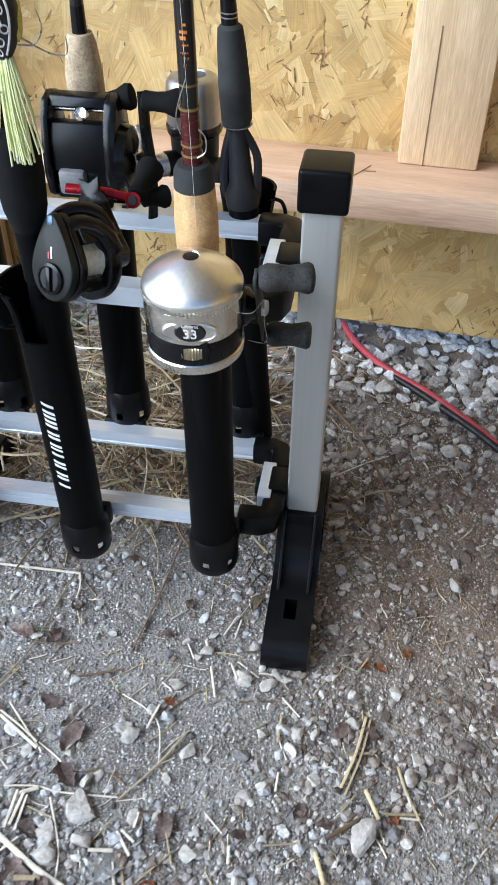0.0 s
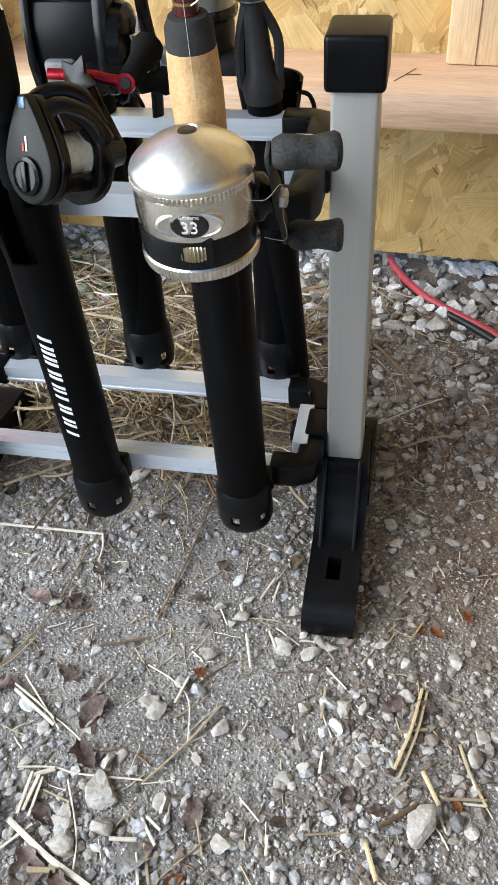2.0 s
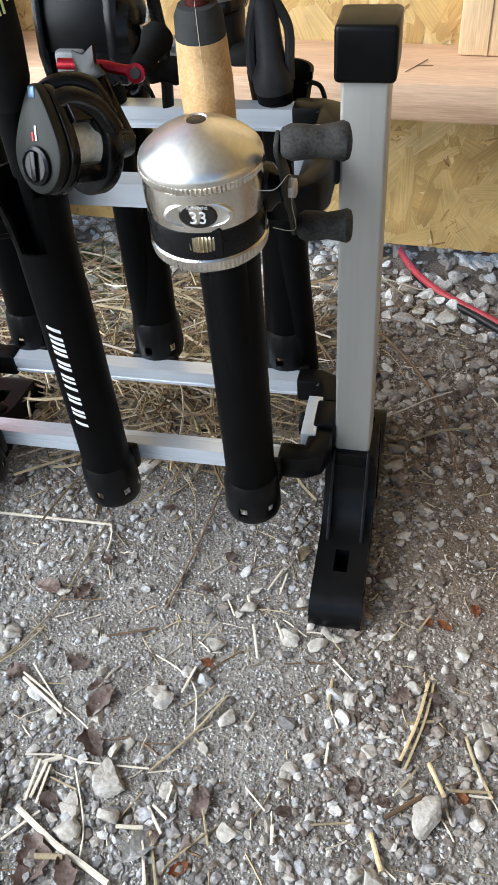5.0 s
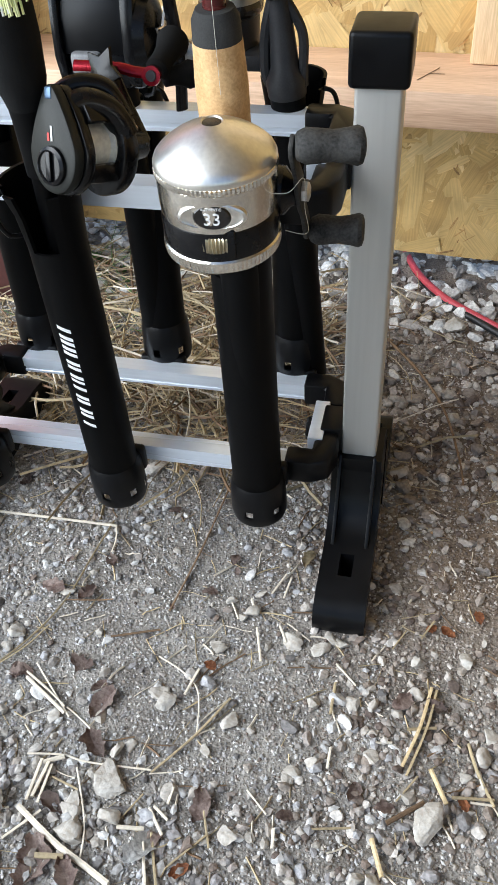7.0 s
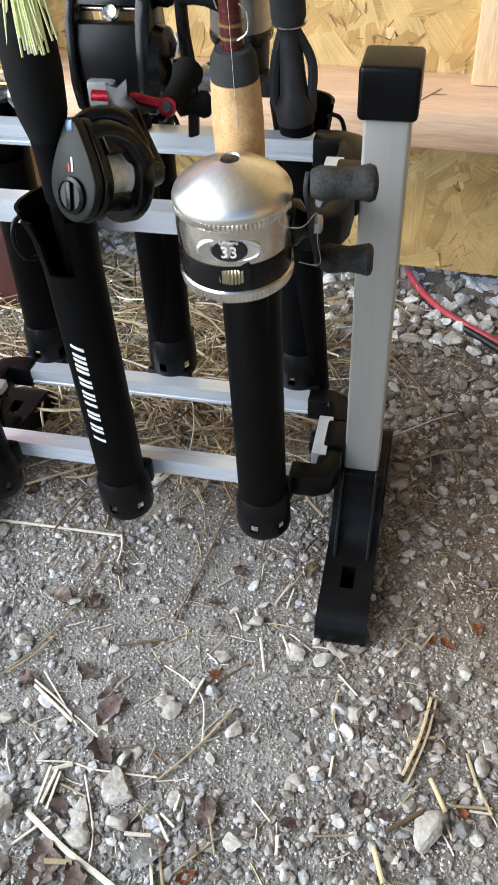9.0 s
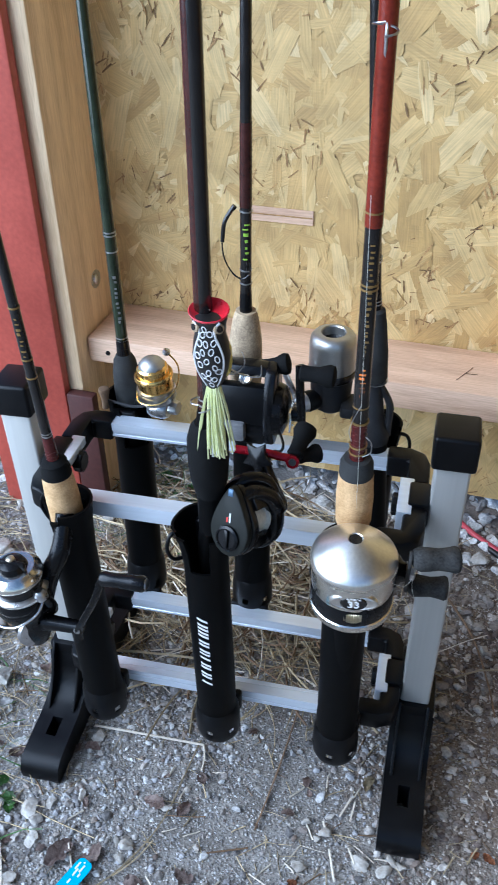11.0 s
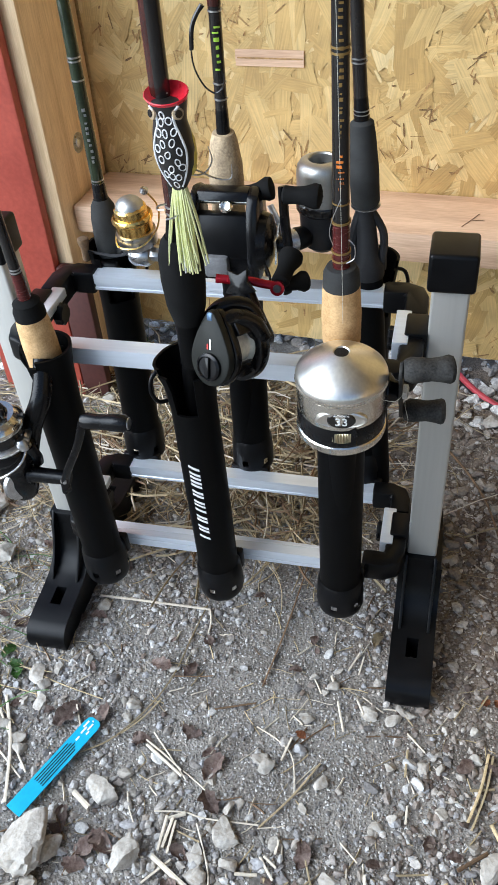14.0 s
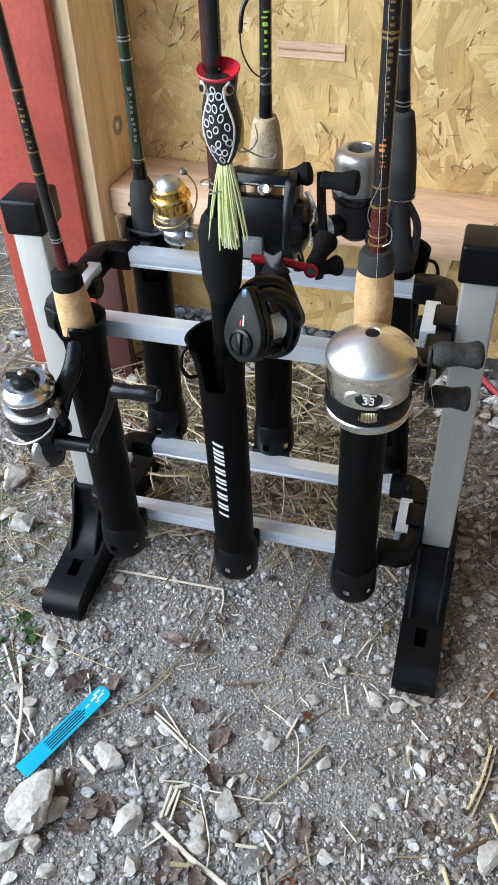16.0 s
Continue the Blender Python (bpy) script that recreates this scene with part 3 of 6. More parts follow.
# ---- rods and reels ----
def rod(name_label, u, side, lean, pieces, group="rods in the rack", slope=None, rise=0.0):
    """A fishing rod in its tube. lean: sideways slope; slope: its own slope to the front; rise: how far it sits up; pieces: (part name, material, [(height, radius)...], label)."""
    base = Vector((u, vax(side, 0.10), 0.10))
    t = thing("fishing_rod", RACK, name_label, "fishing rod", group, base)

    def ax(z):
        zz = z + rise * min(1.0, max(0.0, (z - 0.1) / 0.26))
        v = vax(side, zz) if slope is None else vax(side, 0.10) + slope * (zz - 0.10)
        return Vector((u + lean * (zz - 0.36), v, zz))

    for name, mat, prof, label in pieces:
        a, b = ax(prof[0][0]), ax(prof[-1][0])
        k = (b - a).length / (prof[-1][0] - prof[0][0])
        part(name, turned([((z - prof[0][0]) * k, r) for z, r in prof], a, b, 24), mat, t, label)
    return t, ax


def guide(t, ax, z, mat=STEEL, size=0.006):
    p = ax(z)
    loop = [p + Vector((size * math.sin(q), -0.004 - size + -size * math.cos(q), 0.001 * q)) for q in [k * math.pi / 5 for k in range(11)]]
    part("line_guide", joined(sweep(loop, 0.0006, 6), sweep([p + Vector((0, -0.003, -0.012)), p + Vector((0, -0.005, 0)), p + Vector((0, -0.003, 0.012))], 0.0009, 6)), mat, t, "small steel line guide")


def band(t, ax, z, r, mat=GOLDPRINT, h=0.0012):
    part("wrap_band", turned([(0, r), (h, r)], ax(z), ax(z + h), 20), mat, t, "thin trim band round the blank")


def print_bars(t, ax, z0, z1, r, mat, n, seed, face=-1.35, wide=0.5, label="printed mark of plain bars"):
    """Plain bars in place of lettering, curved round the blank."""
    rnd = random.Random(seed)
    bm = bmesh.new()
    step = (z1 - z0) / n
    for k in range(n):
        za = z0 + k * step
        za += step * rnd.uniform(0, 0.3)
        zb = za + step * rnd.uniform(0.25, 0.6)
        s0, s1 = face - wide * rnd.uniform(0.2, 1), face + wide * rnd.uniform(0.2, 1)
        for q in range(4):
            p0, p1 = s0 + (s1 - s0) * q / 4, s0 + (s1 - s0) * (q + 1) / 4
            bm.faces.new([bm.verts.new(ax(z) + Vector((r * math.cos(p), r * math.sin(p), 0))) for z, p in ((za, p0), (za, p1), (zb, p1), (zb, p0))])
    part("print", bm, mat, t, label)


TIP = 1.55
# front, beside the clear end of the rack: cork grip, black and maroon blank
t1, ax1 = rod("black and maroon fishing rod with a tan cork grip", 0.1190, -1, 0.0, [
    ("butt", TUBE, [(0.10, 0.0125), (0.395, 0.0125)], "black butt hidden in the tube"),
    ("cork_grip", CORK, [(0.400, 0.0105), (0.4025, 0.0122), (0.407, 0.0133), (0.43, 0.0136), (0.452, 0.0124)], "tan cork foregrip"),
    ("winding_check", GREYFOAM, [(0.452, 0.0123), (0.462, 0.0118), (0.4665, 0.0095), (0.467, 0.006)], "dark rubber ring"),
    ("maroon_wrap", MAROON, [(0.466, 0.0058), (0.485, 0.0055), (0.498, 0.0053)], "glossy maroon thread wrap"),
    ("blank", BLANK, [(0.497, 0.0053), (0.66, 0.0048), (TIP, 0.0015)], "black tapered blank"),
    ("red_section", BRIGHTRED, [(0.640, 0.0052), (0.80, 0.0049), (1.1, 0.0038)], "red lacquered section")], slope=-0.089, rise=0.006)
for z in (0.472, 0.478, 0.499, 0.512, 0.60, 0.603, 0.648):
    band(t1, ax1, z, 0.0063 if z < 0.5 else 0.0054)
print_bars(t1, ax1, 0.522, 0.546, 0.0052, ORANGEPRINT, 7, 1, -1.45, 0.55)
print_bars(t1, ax1, 0.552, 0.632, 0.0051, GOLDPRINT, 21, 2, -1.4, 0.32)
p = ax1(0.48)
part("hook_keeper", sweep([p + Vector((0.005, -0.004, 0.008)), p + Vector((0.009, -0.005, 0.004)), p + Vector((0.009, -0.005, -0.004)), p + Vector((0.004, -0.005, -0.008))], 0.0004, 6), STEEL, t1, "small wire hook keeper")
part("line", sweep([ax1(0.43) + Vector((0.003, -0.0145, 0)), ax1(0.515) + Vector((0.001, -0.0085, 0)), ax1(0.66) + Vector((-0.002, -0.007, 0))], 0.00013, 5), LINE, t1, "clear fishing line")
part("snap", sweep([ax1(0.515) + Vector((0.001, -0.0088, 0.003)), ax1(0.505) + Vector((-0.004, -0.0088, 0)), ax1(0.495) + Vector((-0.006, -0.0088, 0)), ax1(0.487) + Vector((-0.004, -0.0088, 0))], 0.0003, 5), STEEL, t1)
guide(t1, ax1, 0.74)
guide(t1, ax1, 1.05)

# front middle: black grip, red-brown blank
t2, ax2 = rod("red-brown fishing rod with a fat black foam grip", 0.0085, -1, 0.04, [
    ("reel_seat", TUBE, [(0.37, 0.0095), (0.40, 0.0098), (0.414, 0.0105)], "black reel seat"),
    ("foregrip", FOAM, [(0.410, 0.0105), (0.424, 0.0138), (0.445, 0.0152), (0.464, 0.0150), (0.474, 0.0125), (0.479, 0.009)], "fat black foam foregrip"),
    ("winding_check", TUBE, [(0.478, 0.0082), (0.492, 0.0062)], "black collar"),
    ("blank", REDBLANK, [(0.490, 0.0056), (0.66, 0.0052), (TIP, 0.0016)], "red-brown tapered blank")], slope=-0.104, rise=0.0135)
part("butt", sweep([(-0.003, vax(-1, 0.12), 0.12), (-0.002, vax(-1, 0.33), 0.33), ax2(0.374)], 0.0075, 16), TUBE, t2, "black butt standing in the tube")
for z in (0.496, 0.501, 0.54):
    band(t2, ax2, z, 0.006, STEEL)
print_bars(t2, ax2, 0.585, 0.66, 0.0056, BLANK, 12, 3, -1.1, 0.5, "dark printed marks along the blank")
part("dark_side", turned([(0, 0.0053), (0.16, 0.0049), (0.36, 0.0043)], ax2(0.493) + Vector((0.0016, -0.0008, 0)), ax2(0.85) + Vector((0.0016, -0.0008, 0)), 20), BLANK, t2, "black side of the blank")
guide(t2, ax2, 0.50, STEEL, 0.007)
guide(t2, ax2, 0.80)

# front, beside the spinning reel: old cork grip, thin black blank
t3, ax3 = rod("thin dark fishing rod with a short cork grip", -0.1245, -1, -0.034, [
    ("butt", TUBE, [(0.10, 0.0125), (0.345, 0.0125)], "black butt hidden in the tube"),
    ("cork_grip", CORK, [(0.345, 0.0125), (0.35, 0.0142), (0.375, 0.0142), (0.395, 0.0132), (0.402, 0.0122)], "tan cork foregrip"),
    ("winding_check", FOAM, [(0.4015, 0.0126), (0.408, 0.0124), (0.412, 0.0108), (0.4145, 0.0110), (0.417, 0.0080), (0.418, 0.0055)], "crumbling dark rubber ring"),
    ("maroon_wrap", MAROON, [(0.417, 0.0052), (0.44, 0.0044)], "dark maroon thread wrap"),
    ("blank", BLANK, [(0.439, 0.0042), (0.66, 0.0036), (TIP, 0.0012)], "thin black blank")])
for z in (0.441, 0.4435, 0.496, 0.512, 0.555):
    band(t3, ax3, z, 0.0044, GOLDPRINT if z > 0.45 else STEEL)
print_bars(t3, ax3, 0.515, 0.55, 0.0041, GOLDPRINT, 8, 4)
guide(t3, ax3, 0.78)

# back row
t4, ax4 = rod("dark green fishing rod with a black foam grip", -0.128, 1, -0.02, [
    ("butt", TUBE, [(0.11, 0.0125), (0.365, 0.0125)], "black butt hidden in the tube"),
    ("foregrip", GREYFOAM, [(0.362, 0.0125), (0.378, 0.0133), (0.398, 0.0128), (0.410, 0.0108), (0.416, 0.0075)], "black foam foregrip"),
    ("winding_check", GLOSS, [(0.415, 0.0068), (0.432, 0.0060)], "glossy black collar"),
    ("blank", GREENBLANK, [(0.431, 0.0057), (0.62, 0.0050), (TIP, 0.0015)], "dark green tapered blank")])
for z in (0.431, 0.434, 0.52, 0.535, 0.538):
    band(t4, ax4, z, 0.0060, STEEL)
print_bars(t4, ax4, 0.45, 0.50, 0.0058, STEEL, 10, 6, -1.2, 0.35)
guide(t4, ax4, 0.86)

t5, ax5 = rod("dark fishing rod with a worn pale cork grip", -0.001, 1, 0.03, [
    ("butt", TUBE, [(0.11, 0.0125), (0.39, 0.0125)], "black butt hidden in the tube"),
    ("cork_grip", OLDCORK, [(0.388, 0.0135), (0.43, 0.0146), (0.455, 0.0140), (0.474, 0.0112), (0.4815, 0.0088)], "worn greyish cork foregrip"),
    ("collar", GLOSS, [(0.4815, 0.0055), (0.50, 0.005)], "dark collar"),
    ("blank", BLANK, [(0.499, 0.0048), (0.62, 0.0045), (TIP, 0.0014)], "black tapered blank"),
    ("red_section", REDBLANK, [(0.575, 0.0050), (0.64, 0.0047)], "dark red section")], slope=-0.062, rise=0.0135)
for z in (0.508, 0.52, 0.571):
    band(t5, ax5, z, 0.0053, STEEL)
print_bars(t5, ax5, 0.53, 0.565, 0.0051, LIMEPRINT, 7, 7, -1.3, 0.7, "lime green printed mark of plain bars")
p = ax5(0.55)
part("leader_loop", sweep([p + Vector((-0.006, -0.005, 0.025)), p + Vector((-0.016, -0.006, 0.012)), p + Vector((-0.018, -0.006, -0.012)), p + Vector((-0.012, -0.006, -0.028)), p + Vector((-0.003, -0.006, -0.035)), p + Vector((0.004, -0.006, -0.03)), p + Vector((0.005, -0.006, -0.02))], 0.0007, 6), BLANK, t5, "dark wire hook loop")
part("hook_sleeve", sweep([p + Vector((-0.0075, -0.005, 0.026)), p + Vector((-0.0155, -0.006, 0.013)), p + Vector((-0.018, -0.006, -0.004))], 0.0018, 8), BLANK, t5)

t6, ax6 = rod("black fishing rod with a long dark foam grip", 0.1205, 1, -0.066, [
    ("butt", TUBE, [(0.11, 0.0125), (0.36, 0.0125)], "black butt hidden in the tube"),
    ("reel_seat", DARKGREY, [(0.355, 0.0135), (0.366, 0.0145), (0.375, 0.010), (0.42, 0.0068)], "dark grey trigger reel seat"),
    ("foregrip", GREYFOAM, [(0.419, 0.0088), (0.425, 0.0118), (0.45, 0.0120), (0.478, 0.0105), (0.490, 0.0092), (0.4925, 0.0065)], "long dark grey foam foregrip"),
    ("winding_check", GLOSS, [(0.492, 0.0062), (0.51, 0.0056)], "black collar"),
    ("blank", BLANK, [(0.509, 0.0054), (0.62, 0.0050), (TIP, 0.0015)], "black tapered blank")], slope=-0.036, rise=0.011)
for z in (0.4215, 0.497, 0.5, 0.535, 0.538):
    band(t6, ax6, z, 0.0122 if z < 0.43 else 0.0062, STEEL, 0.0009)
p = ax6(0.385)
part("trigger_arch", joined(sweep([ax6(0.418) + Vector((0.004, 0, 0)), p + Vector((0.013, 0, 0.012)), p + Vector((0.0135, 0, -0.012)), ax6(0.362) + Vector((0.012, 0, 0))], 0.0035, 8), sweep([ax6(0.418) + Vector((-0.004, 0, 0)), p + Vector((-0.012, 0, 0.01)), p + Vector((-0.013, 0, -0.012)), ax6(0.362) + Vector((-0.012, 0, 0))], 0.004, 8)), DARKGREY, t6, "dark grey open reel seat frame")



def knob_profile(length, r):
    return [(0, r * 0.5), (length * 0.06, r * 0.72), (length * 0.3, r * 0.66), (length * 0.55, r * 0.72), (length * 0.82, r), (length * 0.96, r * 0.92), (length, r * 0.6)]


def glyphs(text, size, m, mat, parent, label):
    cu = bpy.data.curves.new("digits", "FONT")
    cu.body, cu.size, cu.align_x, cu.align_y, cu.extrude = text, size, "CENTER", "CENTER", 0.0002
    tmp = new("digits", cu)
    me = bpy.data.meshes.new_from_object(tmp.evaluated_get(bpy.context.evaluated_depsgraph_get()))
    bpy.data.objects.remove(tmp)
    bm = bmesh.new()
    bm.from_mesh(me)
    bpy.data.meshes.remove(me)
    part("digits", moved(bm, m), mat, parent, label, smooth=False)


# big chrome spincast reel
def chrome_reel():
    c = Vector((0.1255, -0.1465, 0.366))
    t = thing("spincast_reel", RACK, "large chrome spincast reel with black paddle crank", "fishing reel", "reels on the rods", c)
    up = c + Vector((0.0, -0.012, 0.2))
    def ring(prof, mat, name, label="", n=64, teeth=0.0):
        return part(name, turned([(0.002 + (z - 0.366) * 0.96, r * 0.935) for z, r in prof], c, up, n, teeth=teeth), mat, t, label)
    ring([(0.362, 0.017), (0.366, 0.024), (0.3685, 0.0295), (0.3705, 0.0310)], CHROME, "base_plate", "chrome base plate")
    ring([(0.3705, 0.0318), (0.3735, 0.0325), (0.3765, 0.0325), (0.3775, 0.0315)], CHROME, "lower_ring", "knurled chrome ring", 160, 0.016)
    ring([(0.3775, 0.0314), (0.379, 0.0318), (0.392, 0.0318), (0.3935, 0.0312)], GLOSS, "black_band", "glossy black band")
    ring([(0.3935, 0.0312), (0.399, 0.0318), (0.407, 0.0319), (0.4138, 0.0314)], CHROME, "body", "chrome reel body")
    ring([(0.4138, 0.0318), (0.4150, 0.0327), (0.4170, 0.0327), (0.4181, 0.0322)], CHROME, "knurled_rim", "knurled chrome rim", 170, 0.022)
    ring([(0.4180, 0.0322), (0.4200, 0.0323), (0.4222, 0.0314), (0.4246, 0.0292), (0.4270, 0.0262), (0.4296, 0.0224), (0.4321, 0.0180), (0.4343, 0.0135), (0.4361, 0.0092), (0.4371, 0.0066), (0.4374, 0.0057), (0.4368, 0.0050), (0.431, 0.0048)], DOMECHROME, "nose_cone", "polished chrome domed nose")
    # black plug just inside the lip stands in for the hole's shade
    ring([(0.4312, 0.0049), (0.4369, 0.0049), (0.4370, 0.001)], BLANK, "line_hole_shade", "black disc that stands for the shade in the line hole", 20)
    f = Matrix.Translation(c + Vector((0.004, -0.0308, 0.0358))) @ pose(0, 0, 0, 93, 0, 6)
    badge = part("badge", moved(turned([(-0.003, 0.0092), (0, 0.0092), (0.0008, 0.0084)], (0, 0, 0), (0, 0, 1), 32, squash=(1.0, 0.72)), f), BLANK, t, "black oval badge")
    part("badge_rim", moved(turned([(-0.0032, 0.0165), (-0.0004, 0.0165), (0.0002, 0.0150), (-0.0002, 0.0142)], (0, 0, 0), (0, 0, 1), 40, squash=(1.0, 0.42)), f), DOMECHROME, badge, "chrome raised oval round the badge")
    glyphs("AUTHENTIC", 0.0018, f @ Matrix.Translation((0, 0.0045, 0.0010)), WHITE, badge, "small white word on the badge")
    for x in (-0.0128, 0.0128):
        part("rivet", moved(turned([(0, 0.0016), (0.0012, 0.0014), (0.0018, 0.0006)], (0, 0, 0), (0, 0, 1), 14), f @ Matrix.Translation((x, 0, -0.0026))), CHROME, badge, "small chrome rivet")
    glyphs("33", 0.0088, f @ Matrix.Translation((0, -0.0010, 0.0010)), WHITE, badge, "white number on the badge")
    w = c + Vector((0.0035, -0.0275, 0.0205))
    part("thumb_wheel", turned([(0, 0.0085), (0.001, 0.0096), (0.0075, 0.0096), (0.0085, 0.0085)], w + Vector((0, 0.0045, -0.0042)), w + Vector((0, 0.0045, 0.1)), 64, teeth=0.10), BRASS, t, "ridged brass drag wheel")
    part("wheel_frame", block(w + Vector((-0.0105, -0.0018, -0.0068)), w + Vector((0.0105, 0.004, 0.0075)), 0.001), GLOSS, t)
    part("reel_foot", block(c + Vector((-0.006, 0.022, 0.004)), c + Vector((0.006, 0.052, 0.018)), 0.002), GLOSS, t, "black reel foot")
    h = c + Vector((0.0285, 0.014, 0.0285))
    part("crank_hub", turned([(-0.006, 0.013), (0.006, 0.012), (0.009, 0.008), (0.012, 0.007)], h - Vector((0.004, 0, 0)), h + Vector((0.02, 0, 0)), 24), GLOSS, t, "black crank hub")
    arm = [(-0.0040, -0.042), (-0.006, -0.038), (-0.0048, -0.018), (-0.0075, -0.006), (-0.0075, 0.006), (-0.0048, 0.018), (-0.006, 0.038), (-0.0040, 0.042), (0.0040, 0.042), (0.006, 0.038), (0.0048, 0.018), (0.0075, 0.006), (0.0075, -0.006), (0.0048, -0.018), (0.006, -0.038), (0.0040, -0.042)]
    swing = Matrix.Translation(h) @ pose(0, 0, 0, 32, 0, 0)
    arm_part = part("crank_arm", moved(outline(arm, 0.0085, 0.0108, "x", 0.0006), swing), DUSTY, t, "dusty dark metal crank arm")
    part("arm_nut", moved(turned([(0, 0.0055), (0.003, 0.0055), (0.004, 0.003)], (0.0108, 0, 0), (1, 0, 0), 6), swing), STEEL, arm_part, "steel hexagon nut")
    for dz, ln, way in ((0.0385, 0.0325, (1, 0.26, -0.06)), (-0.0385, 0.0300, (1, 0.06, 0.02))):
        a = swing @ Vector((0.0108, 0, dz))
        k = turned([(0, 0.0050), (0.0012, 0.0072), (ln * 0.16, 0.0092), (ln * 0.34, 0.0088), (ln * 0.55, 0.0080), (ln * 0.76, 0.0090), (ln * 0.90, 0.0101), (ln * 0.97, 0.0090), (ln, 0.0060)], a, a + Vector(way), 24, squash=(1.0, 0.88))
        part("paddle", k, DUSTY, arm_part, "worn dusty dark rubber paddle")
    part("loose_line", sweep([h + Vector((-0.006, -0.022, 0.010)), h + Vector((0.008, -0.026, 0.012)), h + Vector((0.014, -0.014, 0.014)), h + Vector((0.013, -0.006, -0.006)), h + Vector((0.016, -0.016, -0.014)), h + Vector((0.006, -0.022, -0.010))], 0.00014, 5), LINE, t, "loose loop of clear fishing line")


chrome_reel()


def spinning_reel():
    c = Vector((-0.149, -0.135, 0.277))
    t = thing("spinning_reel", RACK, "black and silver spinning reel hanging beside its tube", "fishing reel", "reels on the rods", c)
    up = c + Vector((-0.008, -0.012, 0.2))
    def ring(prof, mat, name, label="", n=40, teeth=0.0):
        return part(name, turned([(z - 0.262, r) for z, r in prof], c, up, n, teeth=teeth), mat, t, label)
    ring([(0.279, 0.0225), (0.284, 0.0245), (0.294, 0.0242), (0.298, 0.0225)], GLOSS, "rotor", "glossy black rotor")
    ring([(0.298, 0.0225), (0.300, 0.0240), (0.3025, 0.0240), (0.304, 0.0215)], STEEL, "spool_skirt", "steel spool skirt")
    ring([(0.304, 0.0200), (0.315, 0.0200)], BLANK, "wound_line", "dark wound line")
    ring([(0.315, 0.0222), (0.317, 0.0232), (0.320, 0.0228), (0.3235, 0.0195), (0.326, 0.0172)], CHROME, "spool_lip", "polished spool lip")
    ring([(0.3225, 0.0170), (0.324, 0.0165), (0.326, 0.0125), (0.331, 0.0105), (0.333, 0.0065)], GLOSS, "drag_knob", "black drag knob")
    ring([(0.3325, 0.004), (0.3355, 0.0036), (0.3365, 0.002)], BRASS, "drag_screw", "gold screw", 16)
    part("drag_fin", block(c + Vector((-0.0165, -0.0085, 0.064)), c + Vector((0.0105, -0.0045, 0.0725)), 0.0015), GLOSS, t)
    body = turned([(0, 0.006), (0.004, 0.0145), (0.016, 0.0195), (0.026, 0.021), (0.036, 0.019), (0.042, 0.021)], c + Vector((0.002, 0.0, -0.025)), up, 32, squash=(1.0, 0.8))
    part("gearbox", body, GLOSS, t, "black gearbox")
    part("side_cover", turned([(0, 0.0135), (0.003, 0.0125), (0.005, 0.008)], c + Vector((0.006, -0.012, -0.002)), c + Vector((0.05, -0.04, -0.002)), 28, squash=(1, 1.2)), STEEL, t, "worn silver side cover")
    part("tail_cover", turned([(0, 0.0125), (0.006, 0.010), (0.010, 0.004)], c + Vector((0.001, -0.006, -0.012)), c + Vector((-0.006, -0.02, -0.05)), 24), STEEL, t, "silver tail cover")
    bail = [c + Vector((0.023, -0.006, 0.040)), c + Vector((0.020, -0.020, 0.029)), c + Vector((0.004, -0.031, 0.021)), c + Vector((-0.018, -0.026, 0.017)), c + Vector((-0.033, -0.008, 0.016)), c + Vector((-0.030, 0.012, 0.018))]
    part("bail_wire", sweep(bail, 0.0012, 8), CHROME, t, "bent chrome bail wire")
    part("bail_roller", turned([(0, 0.003), (0.002, 0.0055), (0.008, 0.0055), (0.011, 0.0035)], c + Vector((0.022, -0.009, 0.036)), c + Vector((0.018, -0.010, 0.055)), 16), STEEL, t, "steel line roller")
    part("bail_arm", sweep([c + Vector((0.023, 0.0, 0.012)), c + Vector((0.026, -0.004, 0.024)), c + Vector((0.024, -0.008, 0.037))], 0.0045, 10, flat=0.6), GLOSS, t)
    stem = [Vector((-0.1200, -0.096, 0.368)), Vector((-0.1195, -0.106, 0.352)), Vector((-0.1215, -0.115, 0.338)), Vector((-0.1310, -0.121, 0.318)), Vector((-0.1390, -0.128, 0.290))]
    part("stem", sweep(stem, 0.0080, 12, 0.0095, flat=0.8), GLOSS, t, "glossy blue-black stem")
    a, b = Vector((-0.132, -0.142, 0.283)), Vector((-0.1005, -0.142, 0.283))
    part("crank_axle", turned([(0, 0.008), (0.010, 0.0065), (0.035, 0.0058)], a, b, 20), GLOSS, t)
    arm = [b + Vector((-0.001, -0.002, -0.014)), b + Vector((0.001, -0.003, 0.0)), b + Vector((0.008, -0.005, 0.016)), b + Vector((0.021, -0.004, 0.042)), b + Vector((0.030, -0.003, 0.068))]
    arm_part = part("crank_arm", sweep(arm, 0.0040, 10, 0.0038, flat=0.55), GLOSS, t, "glossy black crank arm")
    part("crank_bolt", turned([(0, 0.003), (0.0015, 0.0028)], b + Vector((0.0005, -0.0045, 0.001)), b + Vector((0.001, -0.02, 0.001)), 12), STEEL, arm_part)
    k0 = b + Vector((0.030, -0.004, 0.068))
    part("crank_knob", turned([(0, 0.005), (0.003, 0.0062), (0.012, 0.0055), (0.026, 0.0062), (0.034, 0.0066), (0.037, 0.005)], k0, k0 + Vector((1, 0.02, 0.03)), 20, squash=(1, 1.1)), GLOSS, arm_part, "ribbed black crank knob")
